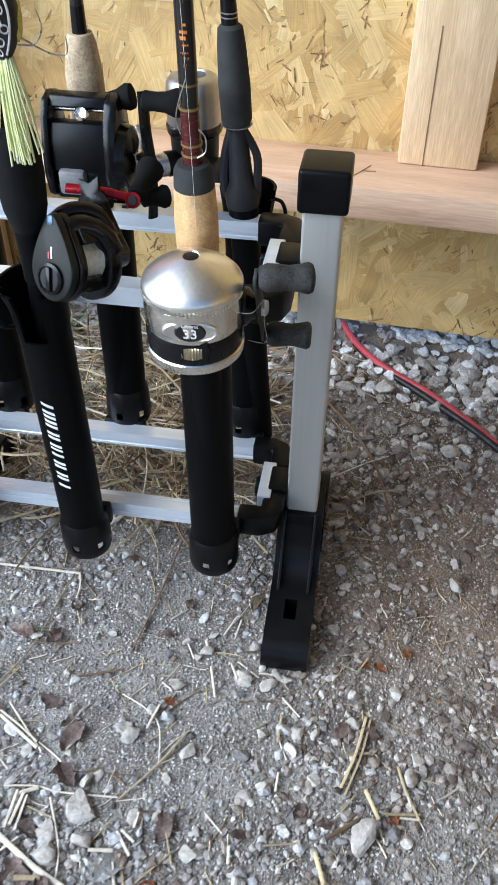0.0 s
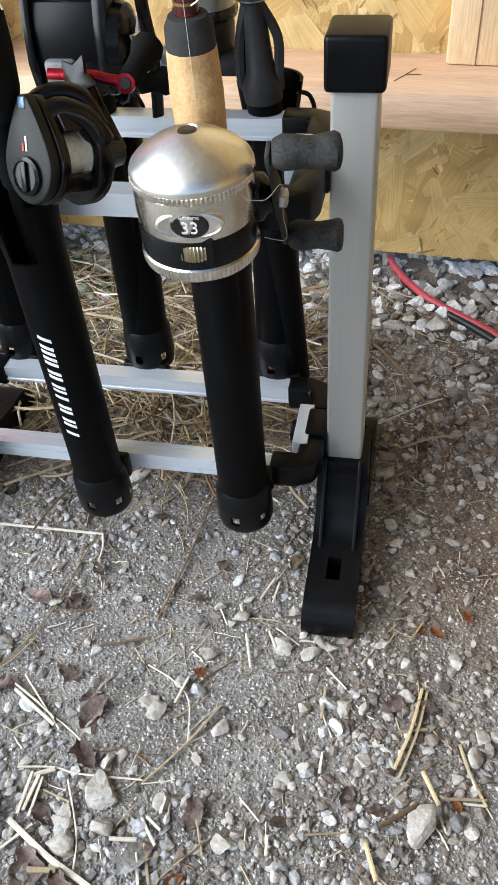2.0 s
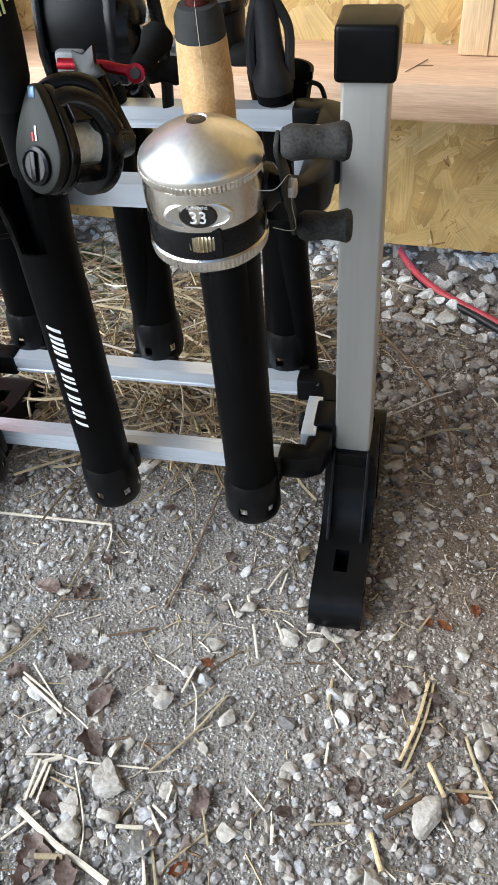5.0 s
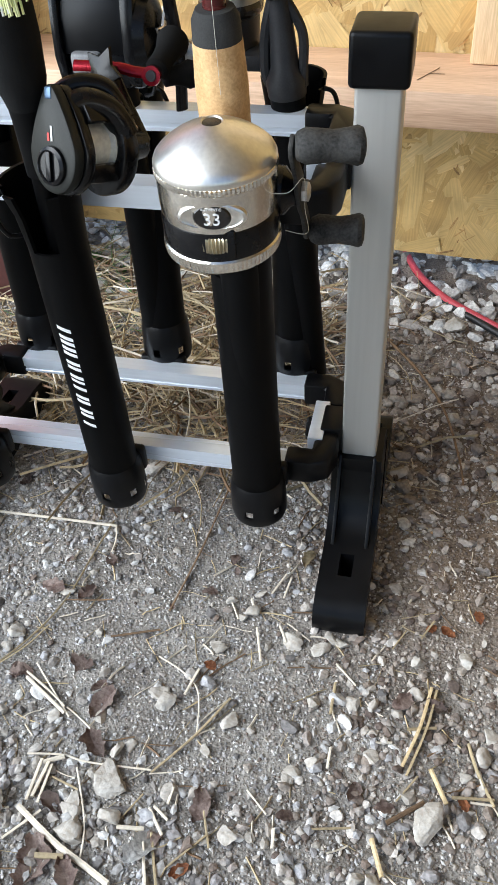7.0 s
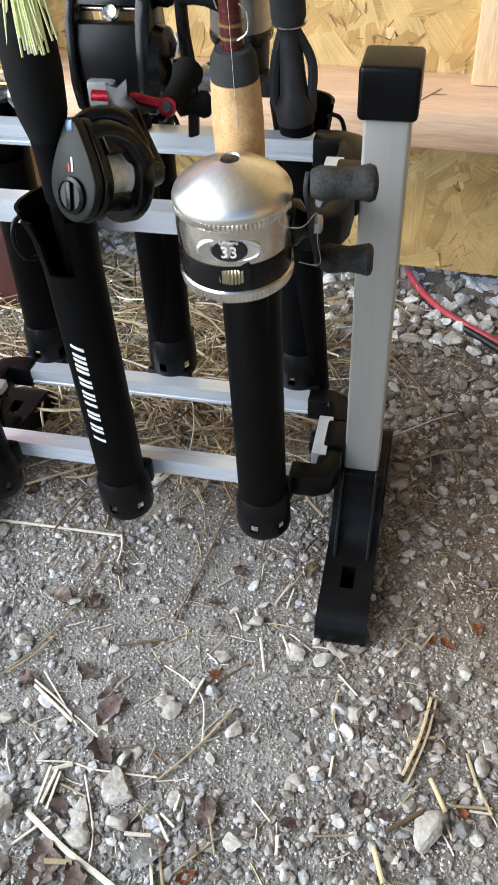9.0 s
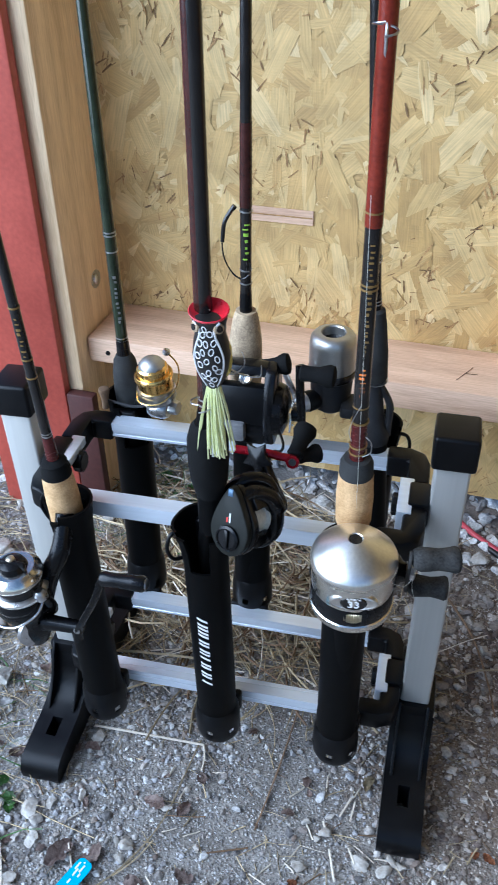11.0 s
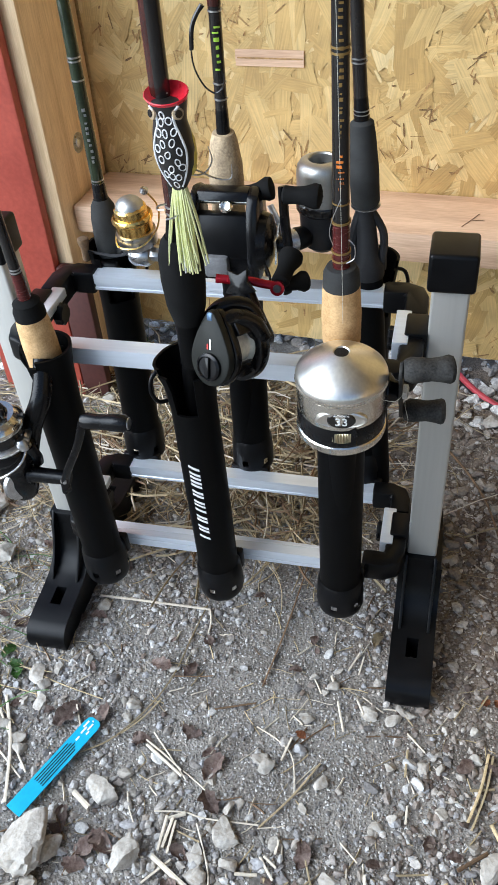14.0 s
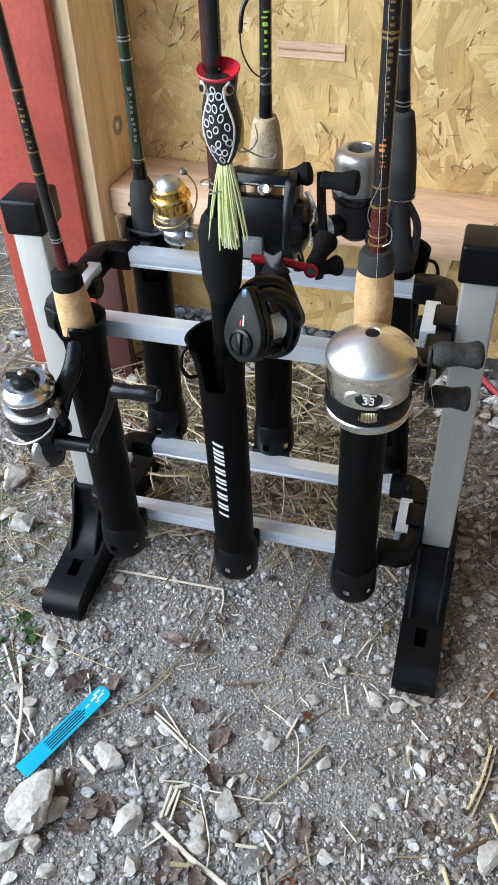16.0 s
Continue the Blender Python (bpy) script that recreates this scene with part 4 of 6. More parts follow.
    part("knob_end", turned([(0, 0.0048), (0.0008, 0.0044)], k0 + Vector((0.0371, 0.0007, 0.0011)), k0 + Vector((1, 0.02, 0.03)), 18), STEEL, t)


spinning_reel()


def baitcaster_side():
    """Low-profile reel seen on its side plate, with a red crank."""
    c = Vector((0.0390, -0.1085, 0.3995))
    ax_n = Vector((-0.38, -0.87, 0.30)).normalized()
    t = thing("baitcasting_reel", RACK, "low black baitcasting reel with a red crank", "fishing reel", "reels on the rods", c)
    m, _ = along(c, c + ax_n)
    upv = (Vector((0, 0, 1)) - ax_n * ax_n.z).normalized()
    side = upv.cross(ax_n)
    fr = Matrix.Translation(c) @ Matrix(((*side, 0), (*upv, 0), (*ax_n, 0), (0, 0, 0, 1))).transposed() @ pose(0, 0, 0, 0, 0, 7)

    def tear(h0, h1, r, point, mat, name, label=""):
        pts = []
        for k in range(40):
            a = 2 * math.pi * k / 40
            top = max(0.0, math.sin(a))
            pts.append((r * math.cos(a) * (0.84 - 0.30 * (top ** 2 if point > 0.01 else 0)), r * math.sin(a) + point * top ** 2 - 0.001))
        return part(name, moved(outline(pts, h0, h1, "z", 0.002), fr), mat, t, label)

    tear(0.0155, 0.0232, 0.0205, 0.0145, CHARCOAL, "side_plate", "dark olive-grey side plate")
    tear(0.0085, 0.0158, 0.0222, 0.012, GLOSS, "left_frame")
    tear(-0.0225, -0.0105, 0.0250, 0.004, GLOSS, "right_frame", "black gear side frame")
    part("plate_tip", moved(block((-0.0024, 0.0265, 0.0222), (0.0024, 0.0325, 0.0238), 0.0008), fr), TIPBLUE, t, "blue-grey strip at the plate tip")
    part("dial", moved(turned([(0, 0.0103), (0.002, 0.0100), (0.003, 0.0082), (0.002, 0.0076)], (0, 0, 0), (0, 0, 1), 28), fr @ Matrix.Translation((0, -0.0065, 0.0232))), GLOSS, t, "round black brake dial")
    part("dial_bar", moved(block((-0.0018, -0.0075, 0.0), (0.0018, 0.0075, 0.0018), 0.0006), fr @ Matrix.Translation((0, -0.0065, 0.0252))), GLOSS, t)
    bits = []
    for k, (dx, ln) in enumerate(((-0.0016, 0.004), (0.0008, 0.0075))):
        bits.append((block((dx - 0.0006, 0.006, 0.0231), (dx + 0.0006, 0.006 + ln, 0.0236), 0), REDPRINT if k == 0 else WHITE))
    for b, mt in bits:
        part("print_bar", moved(b, fr), mt, t, "small printed bar")
    part("spool", moved(turned([(-0.0105, 0.0155), (-0.0095, 0.0155), (-0.0085, 0.0125), (0.0065, 0.0125), (0.0075, 0.0155), (0.0085, 0.0155)], (0, 0, 0), (0, 0, 1), 32), fr @ Matrix.Translation((0, 0.002, -0.0))), LINE, t, "spool full of pale line")
    part("hood", moved(outline([(-0.017, 0.012), (-0.015, 0.022), (-0.004, 0.028), (0.010, 0.026), (0.016, 0.016), (0.013, 0.014), (0.008, 0.0215), (-0.004, 0.0235), (-0.012, 0.019), (-0.014, 0.012)], -0.011, 0.009, "z", 0.001), fr), GLOSS, t, "black hood over the spool")
    part("line_guide_bar", moved(block((-0.018, -0.012, -0.011), (-0.013, 0.004, 0.009), 0.0015), fr), GLOSS, t)
    part("thumb_bar", moved(block((0.010, -0.016, -0.011), (0.0165, -0.006, 0.009), 0.002), fr), GLOSS, t)
    part("reel_foot", block(c + Vector((-0.030, -0.004, -0.020)), c + Vector((-0.006, 0.016, -0.002)), 0.004), GLOSS, t)

    g0, g1 = c - ax_n * 0.020, c - ax_n * 0.046
    part("gear_neck", turned([(0, 0.019), (0.006, 0.017), (0.010, 0.010), (0.026, 0.008)], g0, g1, 24), GLOSS, t, "black gear neck")
    hub = Vector((0.0380, -0.0585, 0.4230))
    part("star_drag", turned([(0, 0.004), (0.0012, 0.0150), (0.0032, 0.0145), (0.005, 0.004)], hub, hub + ax_n, 10, teeth=0.45), GLOSS, t, "black pointed star drag")
    part("line_arch", moved(sweep([(-0.012, 0.012, 0.013), (-0.009, 0.027, 0.007), (-0.002, 0.033, -0.003), (0.006, 0.030, -0.014), (0.012, 0.016, -0.020)], 0.0066, 12, flat=0.9), fr), GLOSS, t, "black arch over the line opening")
    part("rear_arch", moved(sweep([(0.002, 0.022, 0.010), (0.006, 0.025, 0.002), (0.012, 0.020, -0.010), (0.015, 0.008, -0.018)], 0.0080, 12, flat=0.9), fr), GLOSS, t, "black rear arch of the frame")
    part("crank_hub", sweep([g1, (g1 + Vector((0.0360, -0.0530, 0.4230))) / 2, Vector((0.0380, -0.0550, 0.4230))], 0.0070, 12, 0.0060), GLOSS, t, "black crank hub")
    # crank on the gear side
    e0, e1 = Vector((0.0170, -0.0530, 0.4245)), Vector((0.0645, -0.0510, 0.4200))
    mid = (e0 + e1) / 2
    arm_part = part("crank_arm", joined(sweep([e0, mid + Vector((0.002, 0, 0.0012)), e1 + Vector((-0.012, 0, 0.0012)), e1], 0.0034, 10, flat=0.5)), RED, t, "red anodised crank arm")
    part("crank_eye", turned([(0, 0.0054), (0.003, 0.0054)], e1 + Vector((0, -0.0026, 0)), e1 + Vector((0, -1, 0.3)), 24), RED, t)
    part("crank_rivet", turned([(0, 0.0032), (0.0010, 0.0030)], e1 + Vector((0, -0.0054, 0.0009)), e1 + Vector((0, -1, 0.3)), 14), DARKGREY, t)
    part("crank_knob", turned(knob_profile(0.030, 0.0098), e1 + Vector((0.0, 0.004, 0.0)), e1 + Vector((0.16, 0.90, 0.32)), 22), FOAM, arm_part, "black rubber crank knob")
    part("crank_knob", turned(knob_profile(0.020, 0.0082), e1 + Vector((0.002, 0.010, -0.005)), e1 + Vector((0.75, 0.62, -0.12)), 22), FOAM, arm_part, "black rubber crank knob")


baitcaster_side()


def baitcaster_front():
    c = Vector((-0.001, 0.066, 0.402))
    t = thing("baitcasting_reel", RACK @ Matrix.Translation((0.009, -0.045, 0.022)), "squarish black baitcasting reel with chrome star drag", "fishing reel", "reels on the rods", c)
    prof = [(0.050, -0.034), (0.044, -0.030), (0.040, -0.012), (0.043, 0.010), (0.047, 0.026), (0.054, 0.037), (0.066, 0.040), (0.080, 0.036), (0.086, 0.0), (0.080, -0.034)]
    for lo, hi in ((-0.027, -0.0205), (0.0195, 0.029)):
        part("side_frame", moved(outline(prof, lo, hi, "x", 0.0025), Matrix.Translation((0, 0.0, c.z))), GLOSS, t, "black side frame")
    part("front_cover", moved(outline([(0.0445, -0.012), (0.0465, 0.010), (0.0505, 0.022), (0.060, 0.022), (0.060, -0.012)], -0.0212, 0.0202, "x", 0.001), Matrix.Translation((0, 0, c.z))), PLASTIC, t, "matt black front cover")
    part("top_bridge", moved(outline([(0.0545, 0.032), (0.058, 0.0385), (0.066, 0.0395), (0.074, 0.037), (0.072, 0.033)], -0.0212, 0.0202, "x", 0.001), Matrix.Translation((0, 0, c.z))), GLOSS, t, "black bridge over the line opening")
    part("level_wind", turned([(0, 0.0045), (0.001, 0.0055), (0.003, 0.0055), (0.004, 0.004), (0.0035, 0.003)], (0.002, 0.058, c.z + 0.0265), (0.002, 0.0, c.z + 0.06), 20), CHROME, t, "chrome line guide ring")
    part("worm_bar", turned([(0, 0.002), (0.040, 0.002)], (-0.0205, 0.064, c.z + 0.0275), (1, 0.064, c.z + 0.0275), 12), CHROME, t)
    part("spool", turned([(0, 0.011), (0.040, 0.011)], (-0.0205, 0.070, c.z + 0.002), (1, 0.070, c.z + 0.002), 24), LINE, t)
    part("thumb_bar", moved(block((-0.0165, 0.0395, -0.0285), (0.004, 0.052, -0.0095), 0.003), Matrix.Translation((0, 0, c.z))), BARGREY, t, "worn grey thumb bar")
    part("lower_frame", moved(block((-0.0212, 0.046, -0.034), (0.0202, 0.078, -0.0115), 0.003), Matrix.Translation((0, 0, c.z))), GLOSS, t)
    part("gear_case", turned([(0, 0.024), (0.007, 0.0215), (0.011, 0.012)], (0.028, 0.062, c.z - 0.004), (1, 0.062, c.z - 0.004), 28), GLOSS, t, "black gear case")
    part("star_drag", turned([(0, 0.005), (0.001, 0.0175), (0.0025, 0.0175), (0.0035, 0.006)], (0.0405, 0.060, c.z - 0.006), (1, 0.060, c.z - 0.004), 10, teeth=0.5), CHROME, t, "chrome star drag")
    part("crank_nut", turned([(0, 0.0065), (0.008, 0.0060), (0.010, 0.004)], (0.0435, 0.060, c.z - 0.006), (1, 0.060, c.z - 0.006), 12), GLOSS, t)
    arm_part = part("crank_arm", sweep([(0.0485, 0.056, c.z + 0.046), (0.050, 0.052, c.z + 0.02), (0.051, 0.056, c.z - 0.004), (0.050, 0.060, c.z - 0.03), (0.048, 0.062, c.z - 0.052)], 0.0045, 10, flat=0.4), GLOSS, t, "black crank arm")
    part("crank_knob", turned(knob_profile(0.030, 0.0098), (0.049, 0.053, c.z + 0.0405), (1.0, 0.0, c.z + 0.05), 22), FOAM, arm_part, "black rubber crank knob")
    part("crank_knob", turned(knob_profile(0.026, 0.0095), (0.012, 0.072, c.z + 0.030), (0.5, 0.08, c.z + 0.16), 22), FOAM, arm_part, "black rubber crank knob")
    part("reel_foot", block((-0.018, 0.078, 0.372), (0.004, 0.112, 0.392), 0.003), GLOSS, t)
    part("line_clip", sweep([(0.034, 0.045, c.z - 0.016), (0.038, 0.042, c.z - 0.026), (0.036, 0.042, c.z - 0.034), (0.030, 0.044, c.z - 0.036)], 0.0013, 6), GLOSS, t)


baitcaster_front()


def small_spincast():
    c = Vector((0.0845, 0.056, 0.392))
    t = thing("spincast_reel", RACK @ Matrix.Translation((-0.0115, 0.048, -0.017)), "small grey-silver spincast reel with a dark base", "fishing reel", "reels on the rods", c)
    up = c + Vector((0, -0.004, 0.2))
    def ring(prof, mat, name, label="", n=40, teeth=0.0):
        return part(name, turned([(z - 0.392, r) for z, r in prof], c, up, n, teeth=teeth), mat, t, label)
    ring([(0.426, 0.0225), (0.4275, 0.0232), (0.4325, 0.0232), (0.434, 0.0222)], BLANK, "black_ring", "black ring with printed bars")
    ring([(0.434, 0.0222), (0.460, 0.0220), (0.4655, 0.0212), (0.4690, 0.0188), (0.4708, 0.0145), (0.4712, 0.0118), (0.4700, 0.0108), (0.4620, 0.0106)], SATIN, "cover", "grey-silver bell cover")
    # black disc across the opening puts the hole's shade into its colour
    ring([(0.4622, 0.0107), (0.4626, 0.001)], BLANK, "line_hole_shade", "black disc that stands for the shade in the line hole", 20)
    ring([(0.386, 0.010), (0.392, 0.017), (0.405, 0.0195), (0.424, 0.0205), (0.426, 0.0225)], DARKGREY, "housing", "dark grey housing")
    for k, (zz, r) in enumerate(((0.441, 0.0020), (0.4465, 0.0012))):
        part("rivet_hole", turned([(0, r), (0.0006, r)], c + Vector((0.002 + 0.0015 * k, -0.0222, zz - 0.392)), c + Vector((0.002, -1, zz - 0.392)), 12), BLANK, t)
    h = c + Vector((-0.012, -0.014, 0.012))
    part("crank_hub", turned([(0, 0.0095), (0.010, 0.0105), (0.012, 0.0095)], h, h + Vector((-0.6, -0.5, 0)), 26), PLASTIC, t)
    part("crank_cap", turned([(0, 0.0098), (0.008, 0.0090), (0.013, 0.0055), (0.0145, 0.003)], h + Vector((-0.0092, -0.0077, 0)), h + Vector((-0.6, -0.5, 0)), 26), STEEL, t, "silver crank cap")
    part("crank_arm", sweep([h + Vector((-0.0165, -0.0145, 0.002)), h + Vector((-0.0195, -0.011, 0.010)), h + Vector((-0.026, -0.006, 0.020)), h + Vector((-0.032, 0.0, 0.028))], 0.0034, 10, flat=0.45), STEEL, t, "steel crank arm")
    part("print_band", turned([(0, 0.02345), (0.0022, 0.02345)], c + Vector((0, 0, 0.0372)), up, 44, teeth=0.012), DARKGREY, t)
    part("reel_foot", block(c + Vector((0.012, -0.026, 0.0)), c + Vector((0.030, 0.004, 0.012)), 0.003), DARKGREY, t)


small_spincast()


def gold_reel():
    c = Vector((-0.0865, 0.060, 0.375))
    t = thing("spinning_reel", RACK, "small gold and silver spinning reel", "fishing reel", "reels on the rods", c)
    up = c + Vector((-0.01, -0.02, 0.2))
    def ring(prof, mat, name, label="", n=36, teeth=0.0):
        return part(name, turned([(z - 0.375, r) for z, r in prof], c, up, n, teeth=teeth), mat, t, label)
    ring([(0.386, 0.012), (0.390, 0.0178), (0.398, 0.0188), (0.403, 0.0180)], STEEL, "rotor", "beige-grey rotor")
    ring([(0.403, 0.0165), (0.413, 0.0165)], GOLD, "wound_line", "gold spool wall")
    ring([(0.413, 0.0172), (0.4145, 0.0185), (0.417, 0.0185), (0.419, 0.0170)], GOLD, "spool_lip", "gold spool lip")
    ring([(0.419, 0.0150), (0.425, 0.0145), (0.427, 0.012)], GOLD, "spool_top", "gold spool top")
    ring([(0.4265, 0.0128), (0.4295, 0.0120), (0.4330, 0.0085), (0.4350, 0.0040)], SATIN, "drag_knob", "silver-white drag knob", 24, 0.05)
    bail = [c + Vector((-0.019, -0.004, 0.026)), c + Vector((-0.012, -0.022, 0.020)), c + Vector((0.008, -0.023, 0.021)), c + Vector((0.021, -0.008, 0.032)), c + Vector((0.020, 0.004, 0.048)), c + Vector((0.008, 0.008, 0.060))]
    part("bail_wire", sweep(bail, 0.0008, 6), GOLD, t, "gold bail wire")
    part("bail_knob", turned([(0, 0.002), (0.002, 0.0038), (0.005, 0.0034), (0.006, 0.002)], c + Vector((0.008, 0.006, 0.058)), c + Vector((0.02, 0.0, 0.09)), 14), STEEL, t)
    part("gearbox", turned([(0, 0.010), (0.004, 0.0125), (0.016, 0.0125), (0.020, 0.010)], c + Vector((-0.010, 0.002, 0.002)), c + Vector((1, -0.1, 0.002)), 26, squash=(1, 0.9)), STEEL, t, "worn silver gearbox")
    part("crank_cap", turned([(0, 0.008), (0.006, 0.0075), (0.008, 0.006)], c + Vector((0.0115, 0.0, 0.004)), c + Vector((1, -0.2, 0.004)), 20, teeth=0.08), STEEL, t, "ridged steel cap")
    part("stem", sweep([c + Vector((-0.006, 0.004, 0.0)), c + Vector((-0.022, 0.016, -0.004)), c + Vector((-0.034, 0.024, -0.010))], 0.0055, 10), STEEL, t, "grey stem")
    arm_part = part("crank_arm", sweep([c + Vector((-0.010, 0.0, 0.003)), c + Vector((-0.030, 0.004, -0.004)), c + Vector((-0.060, 0.010, -0.004))], 0.0015, 8), DARKGREY, t, "dull grey crank arm")
    part("crank_knob", turned(knob_profile(0.024, 0.0055), c + Vector((-0.061, 0.010, -0.014)), c + Vector((-0.061, 0.010, 0.1)), 16), TWIG, arm_part, "brown wooden crank knob")


gold_reel()


def lure():
    c = Vector((0.0234, -0.1268, 0.5285))
    t = thing("fishing_lure", RACK, "black spotted popper lure with red mouth and chartreuse skirt", "lure", base=c)
    up = c + Vector((0, -0.012, 0.2))
    part("body", turned([(0.002, 0.004), (0.008, 0.0075), (0.018, 0.0112), (0.028, 0.0125), (0.038, 0.0112), (0.044, 0.0098), (0.050, 0.0105), (0.056, 0.0118)], c, up, 32, squash=(1.0, 0.85)), LUREBLACK, t, "glossy black body")
    m0 = c + Vector((0, -0.0033, 0.0552))
    part("mouth", turned([(-0.003, 0.0112), (0.0, 0.0124), (0.0016, 0.0131), (0.0020, 0.0126), (-0.001, 0.0095), (-0.003, 0.002)], m0 + Vector((0, 0, 0.0026)), m0 + Vector((0, -0.065, 0.2)), 32, squash=(1.0, 0.85)), LURERED, t, "bright red cupped mouth")
    prof = ((0.002, 0.004), (0.008, 0.0075), (0.018, 0.0112), (0.028, 0.0125), (0.038, 0.0112), (0.044, 0.0098), (0.050, 0.0105), (0.056, 0.0118))

    def skin(x, z, out=0.0003):
        r = float(np.interp(z, [p[0] for p in prof], [p[1] for p in prof]))
        return c + Vector((x, -0.85 * r * math.sqrt(max(0.02, 1 - (x / r) ** 2)) - 0.06 * z - out, z))

    for s in (-1, 1):
        e = skin(s * 0.0072, 0.0500, -0.0002)
        eye = part("eye", turned([(0, 0.0036), (0.0012, 0.0034), (0.0018, 0.002)], e, e + Vector((s * 0.6, -0.7, 0.1)), 18), OLDCORK, t, "painted brown eye")
        part("pupil", turned([(0, 0.0022), (0.0004, 0.0021)], e + Vector((s * 0.0012, -0.0014, 0.0002)), e + Vector((s * 0.6, -0.7, 0.1)), 14), BLANK, eye)
        part("white_stripe", sweep([skin(s * x, z) for x, z in ((0.0085, 0.0545), (0.0052, 0.050), (0.0052, 0.044), (0.0074, 0.038), (0.0094, 0.030), (0.0092, 0.022), (0.0070, 0.013), (0.0035, 0.005))], 0.0008, 6, 0.0006), WHITE, t)
        part("yellow_flank", turned([(0, 0.0005), (0.004, 0.0035), (0.012, 0.0050), (0.022, 0.0045), (0.030, 0.0010)], c + Vector((s * 0.0088, 0.001, 0.010)), c + Vector((s * 0.0092, -0.001, 0.2)), 16, squash=(0.8, 0.9)), LUREYELLOW, t)
    k = 0
    for z, xs in ((0.0505, (-0.0012,)), (0.0455, (-0.0026, 0.0020)), (0.0400, (-0.0008, 0.0042)), (0.0385, (-0.0050,)), (0.0340, (-0.0030, 0.0026)), (0.0295, (-0.0066, 0.0062)), (0.0270, (-0.0006,)), (0.0230, (-0.0052, 0.0044)), (0.0180, (0.0, 0.0064)), (0.0150, (-0.0040,)), (0.0120, (0.0030, -0.0006)), (0.0075, (0.0006,))):
        for x in xs:
            zz = z + 0.0008 * ((k * 7) % 3 - 1)
            wd, ht, turn = 0.00135 + 0.0002 * (k % 3), 0.0021 + 0.0002 * (k % 2), 0.3 * ((k * 5) % 3 - 1)
            loop = [skin(x + wd * math.cos(q) + turn * ht * 0.5 * math.sin(q), zz + ht * math.sin(q)) for q in [j * math.pi / 6 for j in range(13)]]
            part("white_ring", sweep(loop, 0.0004, 5), WHITE, t)
            k += 1
    rnd = random.Random(9)
    for j in range(84):
        a = rnd.uniform(0, 2 * math.pi)
        r0, r1 = 0.0035, rnd.uniform(0.001, 0.0072)
        ln = rnd.uniform(0.046, 0.056)
        if j % 14 == 0:
            r1, ln = 0.0135, rnd.uniform(0.040, 0.054)
        pts = [c + Vector((r0 * math.cos(a), r0 * math.sin(a) * 0.8, 0.006)), c + Vector((0.8 * r1 * math.cos(a), 0.6 * r1 * math.sin(a) - 0.001, -ln * 0.5)), c + Vector((r1 * math.cos(a + 0.2), 0.7 * r1 * math.sin(a + 0.2) - 0.001, -ln))]
        part("skirt_strand", sweep(pts, 0.00075, 5, 0.00065, flat=0.6), WHITE if j % 14 == 4 else SKIRT, t)
    for s in (0, 1):
        hk = [c + Vector((0.004, 0.010, 0.006)), c + Vector((0.012, 0.012, 0.006 + 0.004 * s)), c + Vector((0.018, 0.012, 0.014 + 0.004 * s)), c + Vector((0.017, 0.010, 0.024))] if s == 0 else [c + Vector((0.004, 0.012, 0.010)), c + Vector((0.016, 0.020, 0.0)), c + Vector((0.026, 0.022, -0.001)), c + Vector((0.027, 0.022, 0.008))]
        part("hook", sweep(hk, 0.0007, 6, 0.0003), STEEL, t, "bronze wire hook")
    part("line", sweep([c + Vector((0, -0.002, 0.058)), c + Vector((-0.004, 0.006, 0.12)), c + Vector((-0.008, 0.010, 0.30))], 0.00022, 5), LINE, t, "clear fishing line")


lure()


# ---- loose things on the ground ----
def stone_mesh(name, size, seed, rough=0.22):
    rnd = random.Random(seed)
    bm = bmesh.new()
    bmesh.ops.create_icosphere(bm, subdivisions=4 if max(size) > 0.016 else 3, radius=1)
    off = Vector((rnd.uniform(0, 50), rnd.uniform(0, 50), rnd.uniform(0, 50)))
    cuts = [(Vector((rnd.gauss(0, 1), rnd.gauss(0, 1), rnd.gauss(0, 1))).normalized(), rnd.uniform(0.36, 0.70)) for _ in range(10)]
    for v in bm.verts:
        p = v.co.copy()
        for nrm, d in cuts:
            over = p.dot(nrm) - d
            if over > 0:
                p -= nrm * over * 0.97
        p *= 0.93 * (1 + rough * 0.30 * noise.noise(p * 1.7 + off) + rough * 0.34 * noise.noise(p * 4.5 + off) + rough * 0.16 * noise.noise(p * 13 + off))
        v.co = Vector((p.x * size[0], p.y * size[1], p.z * size[2]))
    return bm


def stone(x, y, size, turn, seed, label="pale angular limestone lump on the soil"):
    single("stone", stone_mesh("stone", size, seed, 0.34), STONE, pose(x, y, gz(x, y) + size[2] * 0.55, 0, 0, turn), label, "stone", group="loose stones")


stone(-0.107, -0.334, (0.027, 0.040, 0.027), 8, 1, "large pale limestone lump lying on a blue tag")
stone(-0.0615, -0.281, (0.017, 0.020, 0.014), 30, 2)
stone(-0.0195, -0.329, (0.017, 0.022, 0.013), -20, 3)
